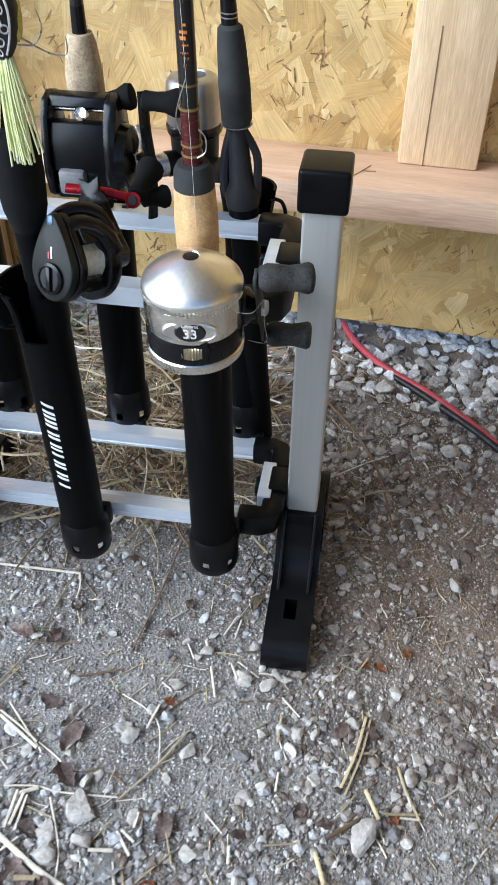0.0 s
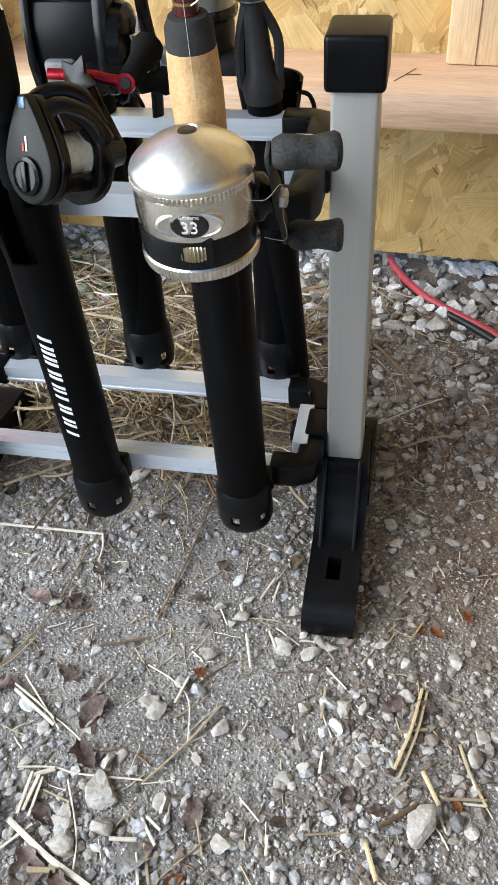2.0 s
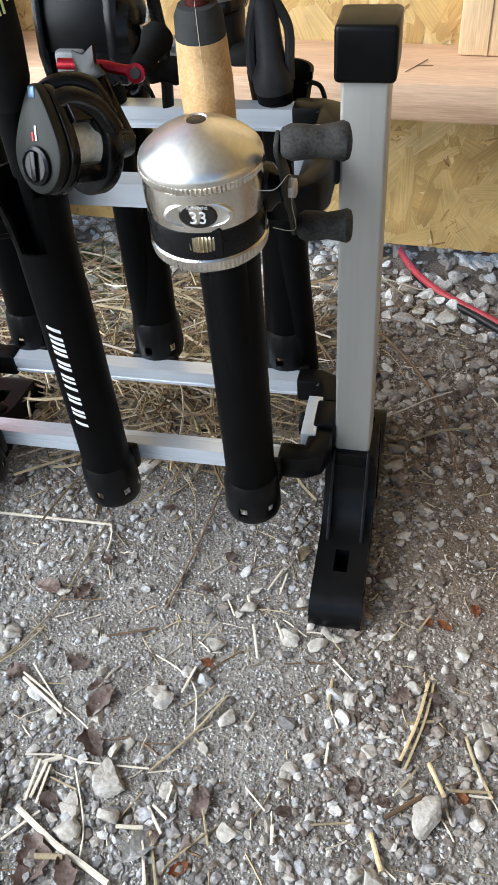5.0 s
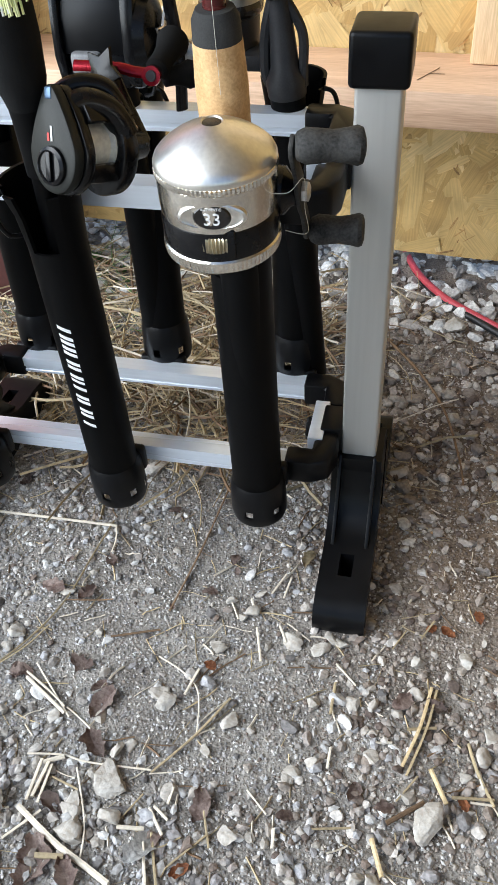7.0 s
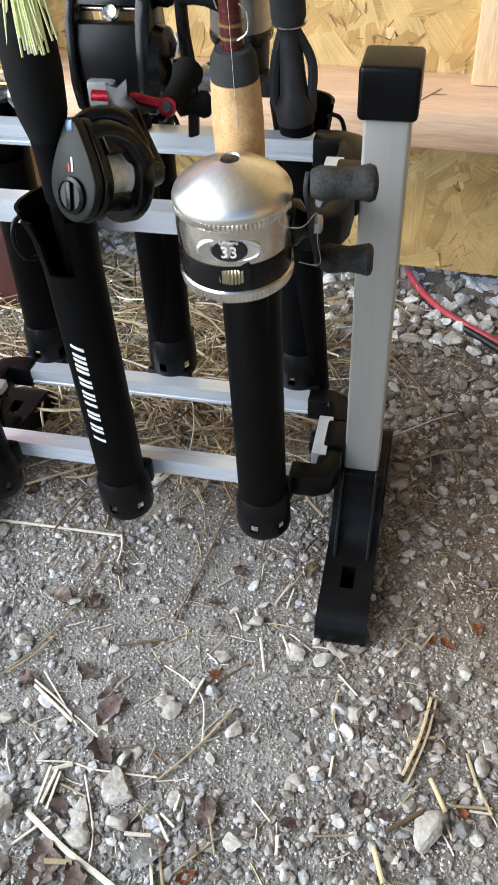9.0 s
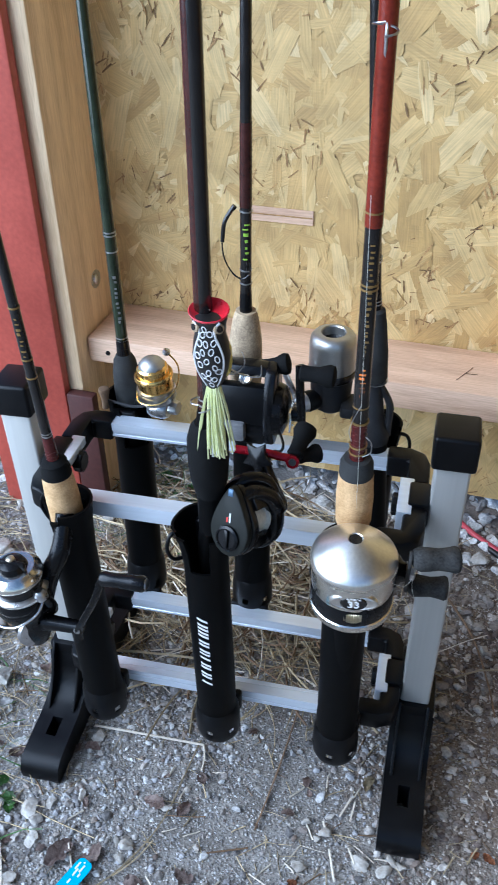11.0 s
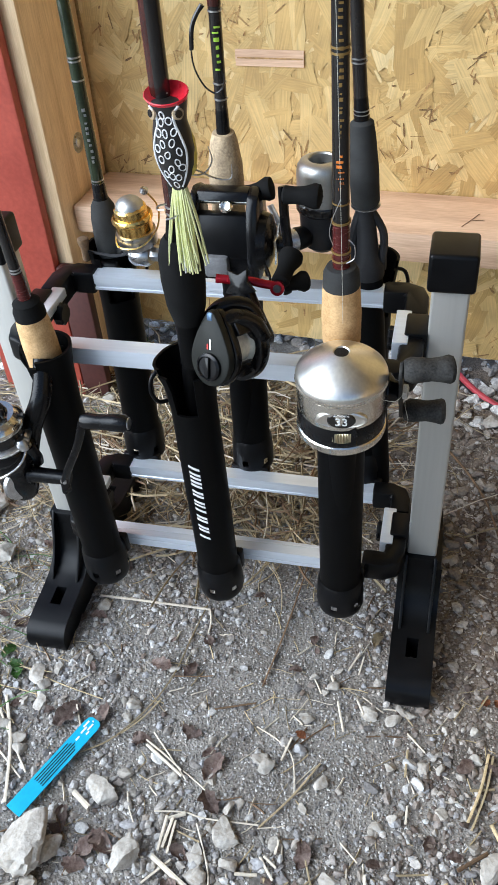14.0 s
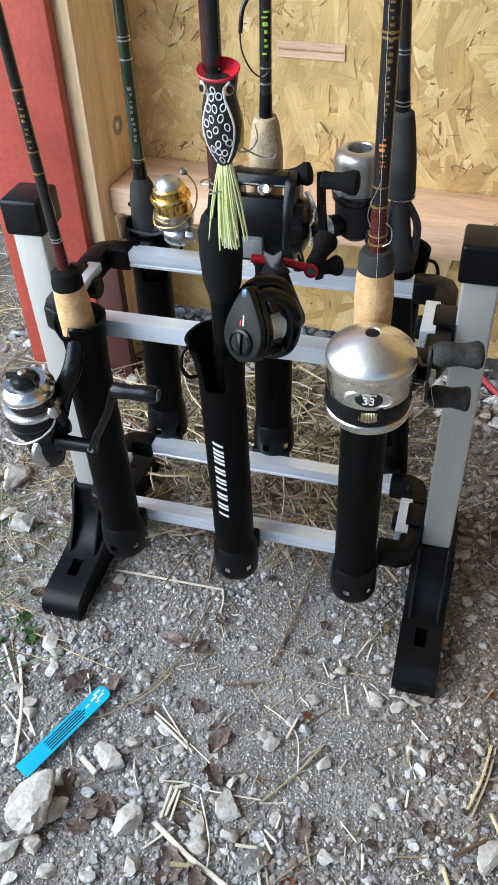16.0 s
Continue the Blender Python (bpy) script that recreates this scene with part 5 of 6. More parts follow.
for k, (x, y, q) in enumerate(((-0.086, -0.343, 0.015), (-0.091, -0.3734, 0.014), (-0.108, -0.384, 0.013), (-0.001, -0.3583, 0.011), (0.0399, -0.3088, 0.0085), (0.0475, -0.3236, 0.011), (-0.158, -0.2640, 0.009), (-0.1823, -0.1845, 0.012), (-0.0718, -0.2029, 0.0065), (-0.0719, -0.186, 0.0075), (-0.1498, -0.0803, 0.0095), (-0.181, -0.2154, 0.008), (-0.1627, -0.2116, 0.0095), (-0.1647, -0.2562, 0.009), (-0.005, -0.2514, 0.0065), (0.054, -0.281, 0.0055), (0.0723, -0.2126, 0.010), (-0.0669, -0.3881, 0.009))):
    stone(x, y, (q * 1.1, q * 1.2, q * 0.6), 51 * k, 500 + k, "pale grey limestone chip on the soil")
stone(0.290, -0.257, (0.014, 0.018, 0.010), -15, 5)
stone(0.236, 0.320, (0.017, 0.015, 0.011), 10, 6, "grey round stone near the wall")
stone(0.305, 0.300, (0.013, 0.013, 0.011), 40, 7, "pale round stone beside the cable")
stone(-0.30, -0.045, (0.028, 0.022, 0.018), 20, 8)
stone(-0.345, 0.02, (0.030, 0.026, 0.020), 70, 9)
stone(-0.36, -0.10, (0.022, 0.018, 0.014), 0, 10)
stone(-0.43, 0.15, (0.030, 0.024, 0.018), 15, 11)
stone(0.05, 0.30, (0.026, 0.016, 0.012), 25, 12, "grey-brown stone half buried near the wall")
stone(0.16, 0.20, (0.020, 0.014, 0.010), -30, 13, "grey-brown stone behind the rack")
stone(0.2135, 0.075, (0.014, 0.011, 0.006), 5, 14, "flat brownish stone beside the rack foot")
for k, (x, y, s) in enumerate(((0.0992, -0.1124, 0.0058), (0.1212, -0.120, 0.0068), (0.1130, -0.128, 0.005), (0.1908, -0.1295, 0.0070), (0.160, -0.140, 0.0085), (0.105, -0.160, 0.0085), (0.2609, -0.1333, 0.0080), (0.235, -0.178, 0.006), (0.300, -0.12, 0.0075), (-0.07, -0.19, 0.0085), (-0.045, -0.14, 0.006), (0.02, -0.205, 0.0055), (0.055, -0.265, 0.0075), (0.07, -0.31, 0.009), (0.155, -0.30, 0.008), (0.20, -0.235, 0.0065), (0.245, -0.305, 0.008), (0.32, -0.20, 0.009), (0.345, 0.02, 0.009), (0.30, 0.10, 0.008), (-0.17, -0.19, 0.009), (-0.19, -0.245, 0.010), (-0.135, -0.155, 0.007), (0.255, 0.165, 0.010), (0.33, 0.22, 0.011))):
    stone(x, y, (s * 1.3, s * 1.0, s * 0.85), 37 * k, 40 + k, "small pale pebble on packed soil")

stone(0.0570, -0.2860, (0.0187, 0.0162, 0.0094), 0, 800, "grey-white stone half sunk in the gravel")
stone(0.0400, -0.3140, (0.0099, 0.0085, 0.0050), 53, 801, "grey-white stone half sunk in the gravel")
stone(0.0470, -0.3280, (0.0154, 0.0133, 0.0077), 106, 802, "grey-white stone half sunk in the gravel")
stone(0.1190, -0.2460, (0.0077, 0.0066, 0.0039), 159, 803, "grey-white stone half sunk in the gravel")
stone(0.0640, -0.2570, (0.0066, 0.0057, 0.0033), 212, 804, "grey-white stone half sunk in the gravel")
stone(0.1310, -0.2200, (0.0088, 0.0076, 0.0044), 265, 805, "grey-white stone half sunk in the gravel")
stone(0.1880, -0.2440, (0.0088, 0.0076, 0.0044), 318, 806, "grey-white stone half sunk in the gravel")
stone(0.1850, -0.1410, (0.0099, 0.0085, 0.0050), 11, 807, "grey-white stone half sunk in the gravel")
stone(0.1990, -0.1320, (0.0088, 0.0076, 0.0044), 64, 808, "grey-white stone half sunk in the gravel")
stone(0.2390, -0.2200, (0.0088, 0.0076, 0.0044), 117, 809, "grey-white stone half sunk in the gravel")
stone(0.2670, -0.1600, (0.0088, 0.0076, 0.0044), 170, 810, "grey-white stone half sunk in the gravel")
stone(0.3240, -0.1830, (0.0110, 0.0095, 0.0055), 223, 811, "grey-white stone half sunk in the gravel")
stone(0.2560, -0.3050, (0.0110, 0.0095, 0.0055), 276, 812, "grey-white stone half sunk in the gravel")
stone(0.3080, -0.2160, (0.0077, 0.0066, 0.0039), 329, 813, "grey-white stone half sunk in the gravel")
stone(0.0780, -0.2150, (0.0121, 0.0104, 0.0060), 22, 814, "grey-white stone half sunk in the gravel")
stone(0.2190, -0.1810, (0.0088, 0.0076, 0.0044), 75, 815, "grey-white stone half sunk in the gravel")
stone(0.0320, -0.2420, (0.0088, 0.0076, 0.0044), 128, 816, "grey-white stone half sunk in the gravel")
stone(0.1890, -0.1890, (0.0099, 0.0085, 0.0050), 181, 817, "grey-white stone half sunk in the gravel")


def unit_ball(subdivisions):
    bm = bmesh.new()
    bmesh.ops.create_icosphere(bm, subdivisions=subdivisions, radius=1)
    bm.verts.index_update()
    out = np.array([v.co[:] for v in bm.verts]), np.array([[v.index for v in f.verts] for f in bm.faces])
    bm.free()
    return out


OCTA = np.array([(1, 0, 0), (-1, 0, 0), (0, 1, 0), (0, -1, 0), (0, 0, 1), (0, 0, -1)], float), np.array([(0, 2, 4), (2, 1, 4), (1, 3, 4), (3, 0, 4), (2, 0, 5), (1, 2, 5), (3, 1, 5), (0, 3, 5)])
CHIP, LUMP = unit_ball(1), unit_ball(2)


def gravel(name, count, area, r_lo, r_hi, seed, mat, label, power=2.2, sink=0.30, keep=None, form=CHIP, cuts=0):
    """Loose stones: each a jittered ball, cut by a few planes of its own."""
    rng = np.random.default_rng(seed)
    x = rng.uniform(area[0], area[1], count)
    y = rng.uniform(area[2], area[3], count)
    if keep:
        ok = np.array([rng.random() < keep(a, b) for a, b in zip(x, y)])
        x, y = x[ok], y[ok]
        count = len(x)
    base, tri = form
    m = len(base)
    r = r_lo + (r_hi - r_lo) * rng.random(count) ** power
    z = np.array([gz(a, b) for a, b in zip(x, y)])
    jitter = 0.26 if not cuts else 0.07
    v = base[None] * (1 + rng.uniform(-jitter, jitter, (count, m, 1)))
    for _ in range(cuts):
        nrm = rng.normal(size=(count, 3))
        nrm /= np.linalg.norm(nrm, axis=1)[:, None]
        over = np.einsum("ijk,ik->ij", v, nrm) - rng.uniform(0.42, 0.80, count)[:, None]
        v = v - np.maximum(over, 0)[..., None] * nrm[:, None]
    v = v * np.stack([r * rng.uniform(0.85, 1.5, count), r * rng.uniform(0.7, 1.1, count), r * rng.uniform(0.45, 0.9, count)], 1)[:, None]
    a = rng.uniform(0, 2 * np.pi, count)
    ca, sa = np.cos(a)[:, None], np.sin(a)[:, None]
    tilt = rng.uniform(-0.35, 0.35, count)[:, None]
    vx, vy, vz = v[..., 0] * ca - v[..., 1] * sa, v[..., 0] * sa + v[..., 1] * ca, v[..., 2]
    vz = vz + vx * tilt
    v = np.stack([vx + x[:, None], vy + y[:, None], vz + (z + r * sink)[:, None]], 2).reshape(-1, 3)
    f = (tri[None] + m * np.arange(count)[:, None, None]).reshape(-1, 3)
    me = bpy.data.meshes.new(name)
    me.from_pydata(v.tolist(), [], f.tolist())
    me.materials.append(mat)
    tagged(new(name, me), label, "gravel", kind="stuff")


def brown(x, y):
    """Share of tan stones: the brown soil beside and behind the rack."""
    edge = 0.19 + 0.07 * noise.noise((x * 9, y * 9, 2.0)) - (0.10 if y > 0.05 else 0.0)
    return min(1.0, max(0.12, (x - edge) / 0.10 + 0.5)) * (1.0 if y > -0.15 else max(0.35, 1.0 + (y + 0.15) * 4))


def grey(x, y):
    return 1.0 - brown(x, y)


def trodden(x, y):
    """Few stones lie on the packed strip under and before the rack."""
    return max(0.25, min(1.0, math.hypot((x - 0.06) / 0.13, (y + 0.13) / 0.07) - 0.35))


def patchy(x, y):
    return trodden(x, y) * min(1.0, max(0.22, 0.55 + 1.3 * noise.noise((x * 7, y * 7, 9.0)) + (0.3 if x < -0.1 or y < -0.24 else 0)))


def back(x, y):
    """Stony strip between the rack and the wall, clear of the straw."""
    return (0.9 if x > 0.16 else 0.25) * min(1.0, max(0.05, (y + 0.02) / 0.20))


gravel("fine_grit", 120000, (-0.50, 0.54, -0.45, 0.40), 0.0005, 0.0018, 1, GRAVEL, "fine grey grit spread over the packed soil", 1.6, keep=grey, form=OCTA)
gravel("fine_grit", 120000, (-0.50, 0.54, -0.45, 0.40), 0.0005, 0.0018, 6, TANGRAVEL, "fine tan grit spread over the brown soil", 1.6, keep=brown, form=OCTA)
gravel("gravel", 44000, (-0.75, 0.58, -0.46, 0.42), 0.0014, 0.0044, 2, GRAVEL, "grey crushed gravel scattered on the soil", 3.0, keep=lambda x, y: patchy(x, y) * grey(x, y))
gravel("gravel", 34000, (-0.55, 0.60, -0.46, 0.42), 0.0014, 0.0044, 7, TANGRAVEL, "tan crushed gravel scattered on the brown soil", 3.0, keep=lambda x, y: patchy(x, y) * brown(x, y))
gravel("gravel", 1500, (-0.55, 0.60, -0.46, 0.36), 0.0036, 0.0080, 5, GRAVEL, "larger grey gravel pieces scattered on the soil", 2.4, keep=lambda x, y: patchy(x, y) * grey(x, y), form=LUMP, cuts=7)
gravel("gravel", 1500, (-0.10, 0.62, -0.46, 0.36), 0.0034, 0.0064, 8, TANGRAVEL, "larger tan gravel pieces on the brown soil", 2.4, keep=lambda x, y: patchy(x, y) * brown(x, y), form=LUMP, cuts=7)
gravel("coarse_gravel", 3400, (-0.30, 0.66, -0.08, 0.40), 0.0030, 0.0100, 9, TANGRAVEL, "coarse brown-grey gravel behind and beside the rack", 1.9, 0.3, keep=back, form=LUMP, cuts=8)
gravel("coarse_gravel", 5400, (-0.55, 0.72, 0.30, 1.0), 0.004, 0.0125, 4, PALEGRAVEL, "coarse pale gravel along the wall foot, brightened for outdoor daylight", 1.6, 0.3, keep=lambda x, y: 1 if y > 0.35 else 0.55, form=LUMP, cuts=8)


def stalks(name, count, area, len_lo, len_hi, rad, seed, mat, label, lift=0.0, category="dry grass", keep=None, stand=0.0):
    rng = random.Random(seed)
    verts, faces = [], []
    done = 0
    while done < count:
        x, y = rng.uniform(*area[:2]), rng.uniform(*area[2:])
        if keep and rng.random() > keep(x, y):
            continue
        done += 1
        ln, a, r = rng.uniform(len_lo, len_hi), rng.uniform(0, 2 * math.pi), rad * rng.uniform(0.55, 1.5)
        bend = rng.uniform(-1.2, 1.2) * (1 if lift else 0.3)
        z0 = rng.random() ** 2 * lift
        rise = rng.uniform(-0.2, 0.25) * (1 if lift else 0.15) + stand * rng.uniform(0.4, 1.2)
        px, py, base = x, y, len(verts)
        for s in range(5):
            q = s / 4
            pz = max(gz(px, py) + r, gz(px, py) + r + z0 + rise * ln * (q if stand else q - 0.5) + 0.002 * rng.random())
            d = a + bend * q
            w = r * (1 - 0.5 * q if stand else 1)
            nx, ny = -math.sin(d), math.cos(d)
            verts += [(px + nx * w, py + ny * w, pz), (px, py, pz + w * 1.2), (px - nx * w, py - ny * w, pz)]
            px, py = px + math.cos(d) * ln / 4, py + math.sin(d) * ln / 4
        for s in range(4):
            b = base + 3 * s
            for k in range(3):
                faces.append((b + k, b + (k + 1) % 3, b + 3 + (k + 1) % 3, b + 3 + k))
        faces += [(base, base + 1, base + 2), (base + 12, base + 14, base + 13)]
    me = bpy.data.meshes.new(name)
    me.from_pydata(verts, [], faces)
    me.materials.append(mat)
    tagged(new(name, me), label, category, kind="stuff")


def heap(x, y):
    return max(0.0, 1 - ((x + 0.10) / 0.30) ** 2) * max(0.0, 1 - ((y - 0.20) / 0.19) ** 2) * min(1.0, max(0.1, 0.55 + 1.5 * noise.noise((x * 11, y * 11, 5.0))))


stalks("dry_grass", 1150, (-0.45, 0.22, -0.02, 0.40), 0.02, 0.11, 0.00055, 11, STRAW, "tangled dry grass lying behind the rack", 0.026, keep=heap)
stalks("dry_grass", 300, (-0.42, 0.22, 0.0, 0.40), 0.03, 0.14, 0.0012, 19, STRAW, "thick dry straw heaped behind the rack", 0.030, keep=heap)
stalks("dry_grass", 200, (-0.42, 0.22, 0.0, 0.40), 0.03, 0.12, 0.0010, 20, STRAWPALE, "pale straw heaped behind the rack", 0.034, keep=heap)
# dark twigs, thickened in number to give the heap its shade between straws
stalks("plant_litter", 420, (-0.42, 0.22, 0.0, 0.40), 0.02, 0.10, 0.0011, 22, TWIG, "brown twigs among the straw that also stand for its shaded gaps", 0.026, keep=heap)
stalks("dry_grass", 1400, (-0.78, -0.20, -0.22, 0.50), 0.02, 0.12, 0.0005, 12, STRAW, "dry grass stems scattered on the gravel", 0.01)
stalks("plant_litter", 800, (-0.35, 0.60, -0.46, 0.38), 0.006, 0.032, 0.00045, 13, STRAW, "short bits of straw and chaff on the soil")
stalks("plant_litter", 170, (-0.35, 0.60, -0.46, 0.38), 0.008, 0.045, 0.0006, 14, TWIG, "fine brown twigs scattered on the soil")
stalks("plant_litter", 260, (-0.35, 0.55, -0.46, 0.30), 0.008, 0.030, 0.0007, 18, STRAWPALE, "short white straw bits on the soil")
stalks("green_grass", 34, (-0.40, -0.20, -0.26, -0.02), 0.03, 0.10, 0.0007, 15, LEAFGREEN, "thin green grass blades beside the rack foot", 0.012, "grass", stand=0.25)
stalks("green_grass", 60, (-0.30, -0.10, 0.20, 0.40), 0.02, 0.06, 0.0007, 16, LEAFGREEN, "thin green grass blades near the wall", 0.012, "grass", stand=0.5)
stalks("outdoor_grass", 1500, (-1.3, -0.48, -0.1, 1.4), 0.03, 0.12, 0.0010, 17, STRAW, "dry pale grass outside the shed", 0.03)


def stem(points, r, mat, label, taper=None):
    x, y = points[0]
    pts = [(a - x, b - y, gz(a, b) + r * 0.9 + (0.0030 if b < 0 else 0.006)) for a, b in points]
    single("straw", sweep(pts, r, 6, taper, flat=0.55), mat, Matrix.Translation((x, y, 0)), label, "straw", group="loose straws")


stem([(-0.16, -0.072), (-0.10, -0.066), (-0.032, -0.060)], 0.0013, STRAWPALE, "long pale straw lying beside the rack foot")
stem([(-0.032, -0.060), (-0.026, -0.075), (-0.024, -0.090)], 0.0011, STRAWPALE, "bent end of a pale straw on the soil")
stem([(0.051, -0.137), (0.056, -0.06), (0.058, 0.026)], 0.0014, TWIG, "thin brown twig on the soil under the rack")
stem([(-0.107, -0.2549), (-0.0772, -0.2312), (-0.0541, -0.1908), (-0.0418, -0.1475), (-0.0393, -0.0952), (-0.0368, -0.0541)], 0.0008, STRAW, "long curved grass stem on the soil")
for k, (a, b, r) in enumerate((((-0.2272, -0.2016), (-0.1407, -0.2835), 0.0016), ((-0.1879, -0.2639), (-0.1427, -0.2898), 0.0012), ((-0.042, -0.2216), (0.0017, -0.2417), 0.0012), ((-0.0397, -0.2739), (-0.0214, -0.3012), 0.0010))):
    stem([a, ((a[0] + b[0]) / 2 + 0.002 * (k % 3 - 1), (a[1] + b[1]) / 2), b], r, STRAWPALE, "thin pale straw lying on the gravel", r * 0.7)
stem([(-0.088, -0.288), (-0.068, -0.298)], 0.0030, STRAWPALE, "short pale stick between two stones")
stem([(0.128, -0.135), (0.140, -0.165)], 0.0013, STRAWPALE, "short white straw on the soil")
stem([(0.1155, -0.108), (0.123, -0.122)], 0.0013, STRAWPALE, "short white straw on the soil")
stem([(0.138, -0.075), (0.131, -0.098)], 0.0014, STRAWPALE, "short white straw under the rack tube")
stem([(0.143, -0.078), (0.142, -0.10)], 0.0012, STRAWPALE, "short white straw under the rack tube")
stem([(-0.20, -0.215), (-0.17, -0.26), (-0.145, -0.315)], 0.0022, STRAWPALE, "pale reed stem lying across the gravel")
stem([(-0.125, -0.205), (-0.105, -0.235)], 0.0011, STRAWPALE, "pale straw crossing the blue tag")
stem([(0.075, 0.155), (0.09, 0.21), (0.10, 0.30)], 0.0030, STRAW, "thick dry stalk behind the rack")
stem([(-0.075, 0.10), (-0.055, 0.20), (-0.03, 0.31)], 0.0032, STRAW, "thick dry stalk behind the rack")


# straws lying before the rack
stem([(0.0040, -0.2850), (0.0070, -0.3160)], 0.0019, STRAWPALE, "pale splintered wood sliver on the gravel")
stem([(0.0100, -0.2860), (0.0100, -0.3130)], 0.0022, STRAWPALE, "pale splintered wood sliver on the gravel")
stem([(0.0130, -0.2870), (0.0160, -0.3160)], 0.0018, STRAWPALE, "pale splintered wood sliver on the gravel")
stem([(0.0200, -0.2790), (0.0060, -0.2870)], 0.0018, STRAWPALE, "pale splintered wood sliver on the gravel")
stem([(0.0040, -0.3220), (0.0410, -0.3380), (0.0670, -0.3460), (0.0880, -0.3530)], 0.0026, STRAWPALE, "pale straw lying on the gravel")
stem([(-0.0400, -0.2260), (0.0040, -0.2470)], 0.0015, STRAWPALE, "pale straw lying on the gravel")
stem([(-0.0380, -0.2120), (0.0090, -0.2490)], 0.0008, STRAWPALE, "pale straw lying on the gravel")
stem([(-0.0090, -0.2840), (0.0180, -0.2780), (0.0390, -0.2780), (0.0860, -0.2710)], 0.0008, STRAWPALE, "pale straw lying on the gravel")
stem([(0.0870, -0.2730), (0.1090, -0.2380), (0.1260, -0.2020)], 0.0014, STRAW, "tan straw lying on the gravel")
stem([(0.0580, -0.1810), (0.0830, -0.1900), (0.1000, -0.2040), (0.1100, -0.2370)], 0.0007, STRAWPALE, "pale straw lying on the gravel")
stem([(0.0940, -0.1840), (0.0900, -0.2080)], 0.0016, STRAWPALE, "pale straw lying on the gravel")
stem([(0.0320, -0.2840), (0.0550, -0.3200), (0.0620, -0.3440)], 0.0009, STRAWPALE, "pale straw lying on the gravel")
stem([(0.0780, -0.3160), (0.0970, -0.3120)], 0.0016, STRAWPALE, "pale straw lying on the gravel")
stem([(0.0950, -0.2970), (0.1110, -0.3130)], 0.0013, STRAWPALE, "pale straw lying on the gravel")
stem([(0.0980, -0.2950), (0.1110, -0.3020)], 0.0012, STRAWPALE, "pale straw lying on the gravel")
stem([(0.1070, -0.2790), (0.1070, -0.2910)], 0.0016, STRAWPALE, "pale straw lying on the gravel")
stem([(0.1260, -0.2740), (0.1450, -0.3120)], 0.0011, STRAW, "tan straw lying on the gravel")
stem([(0.1410, -0.3040), (0.1220, -0.3310)], 0.0011, STRAW, "tan straw lying on the gravel")
stem([(0.0770, -0.3120), (0.0870, -0.2890)], 0.001, STRAW, "tan straw lying on the gravel")
stem([(0.1000, -0.3210), (0.1120, -0.3470)], 0.0015, STRAWPALE, "pale straw lying on the gravel")
stem([(0.1030, -0.3130), (0.1190, -0.3450)], 0.0014, STRAW, "tan straw lying on the gravel")
stem([(0.0030, -0.3450), (0.0210, -0.3200)], 0.0016, STRAWPALE, "pale straw lying on the gravel")
stem([(0.0310, -0.3490), (0.0510, -0.3450)], 0.0022, STRAW, "tan straw lying on the gravel")
stem([(0.0170, -0.2950), (0.0400, -0.2990)], 0.0009, STRAW, "tan straw lying on the gravel")
stem([(0.0120, -0.1740), (0.0500, -0.1570)], 0.001, TWIG, "brown twig lying on the gravel")
stem([(-0.0440, -0.1770), (-0.0540, -0.2000), (-0.0690, -0.2220)], 0.001, STRAW, "tan straw lying on the gravel")
stem([(0.2020, -0.1680), (0.2040, -0.1950)], 0.0016, STRAW, "tan straw lying on the gravel")
stem([(0.2750, -0.1520), (0.2710, -0.1880), (0.2630, -0.2210)], 0.0018, STRAWGOLD, "tan straw lying on the gravel")
stem([(0.2790, -0.1530), (0.2760, -0.1870), (0.2670, -0.2270)], 0.0014, STRAW, "tan straw lying on the gravel")
stem([(0.2620, -0.1920), (0.2830, -0.1850)], 0.0012, STRAW, "tan straw lying on the gravel")
stem([(0.3070, -0.1910), (0.3150, -0.2100), (0.3290, -0.2330)], 0.0013, STRAW, "tan straw lying on the gravel")
stem([(0.3080, -0.1920), (0.3210, -0.2230)], 0.0009, STRAWPALE, "pale straw lying on the gravel")
stem([(0.1990, -0.1510), (0.2180, -0.1660)], 0.0008, STRAWPALE, "pale straw lying on the gravel")
stem([(0.2100, -0.2210), (0.2110, -0.2370)], 0.0014, STRAWPALE, "pale straw lying on the gravel")
stem([(0.2830, -0.2180), (0.2970, -0.2400)], 0.0018, STRAWGOLD, "tan straw lying on the gravel")
stem([(0.2820, -0.2430), (0.2590, -0.2640)], 0.0018, TWIG, "brown twig lying on the gravel")
stem([(0.2510, -0.2770), (0.2620, -0.3000)], 0.0020, STRAWGOLD, "tan straw lying on the gravel")
stem([(0.2100, -0.2810), (0.2360, -0.2730)], 0.0009, STRAW, "tan straw lying on the gravel")
stem([(0.1850, -0.2880), (0.1870, -0.3010)], 0.0014, STRAWPALE, "pale straw lying on the gravel")
stem([(0.1460, -0.1280), (0.1550, -0.1420)], 0.0011, STRAWPALE, "pale straw lying on the gravel")
stem([(0.2750, -0.2250), (0.2630, -0.2470)], 0.001, STRAW, "tan straw lying on the gravel")
stem([(0.2610, -0.1100), (0.2690, -0.0910)], 0.0012, STRAW, "tan straw lying on the gravel")
stem([(0.2400, -0.1260), (0.2480, -0.1060)], 0.0009, STRAW, "tan straw lying on the gravel")
stem([(0.1590, -0.2670), (0.1770, -0.2800)], 0.0007, STRAWPALE, "pale straw lying on the gravel")
stem([(0.3000, -0.2340), (0.3290, -0.2280)], 0.0012, STRAW, "tan straw lying on the gravel")
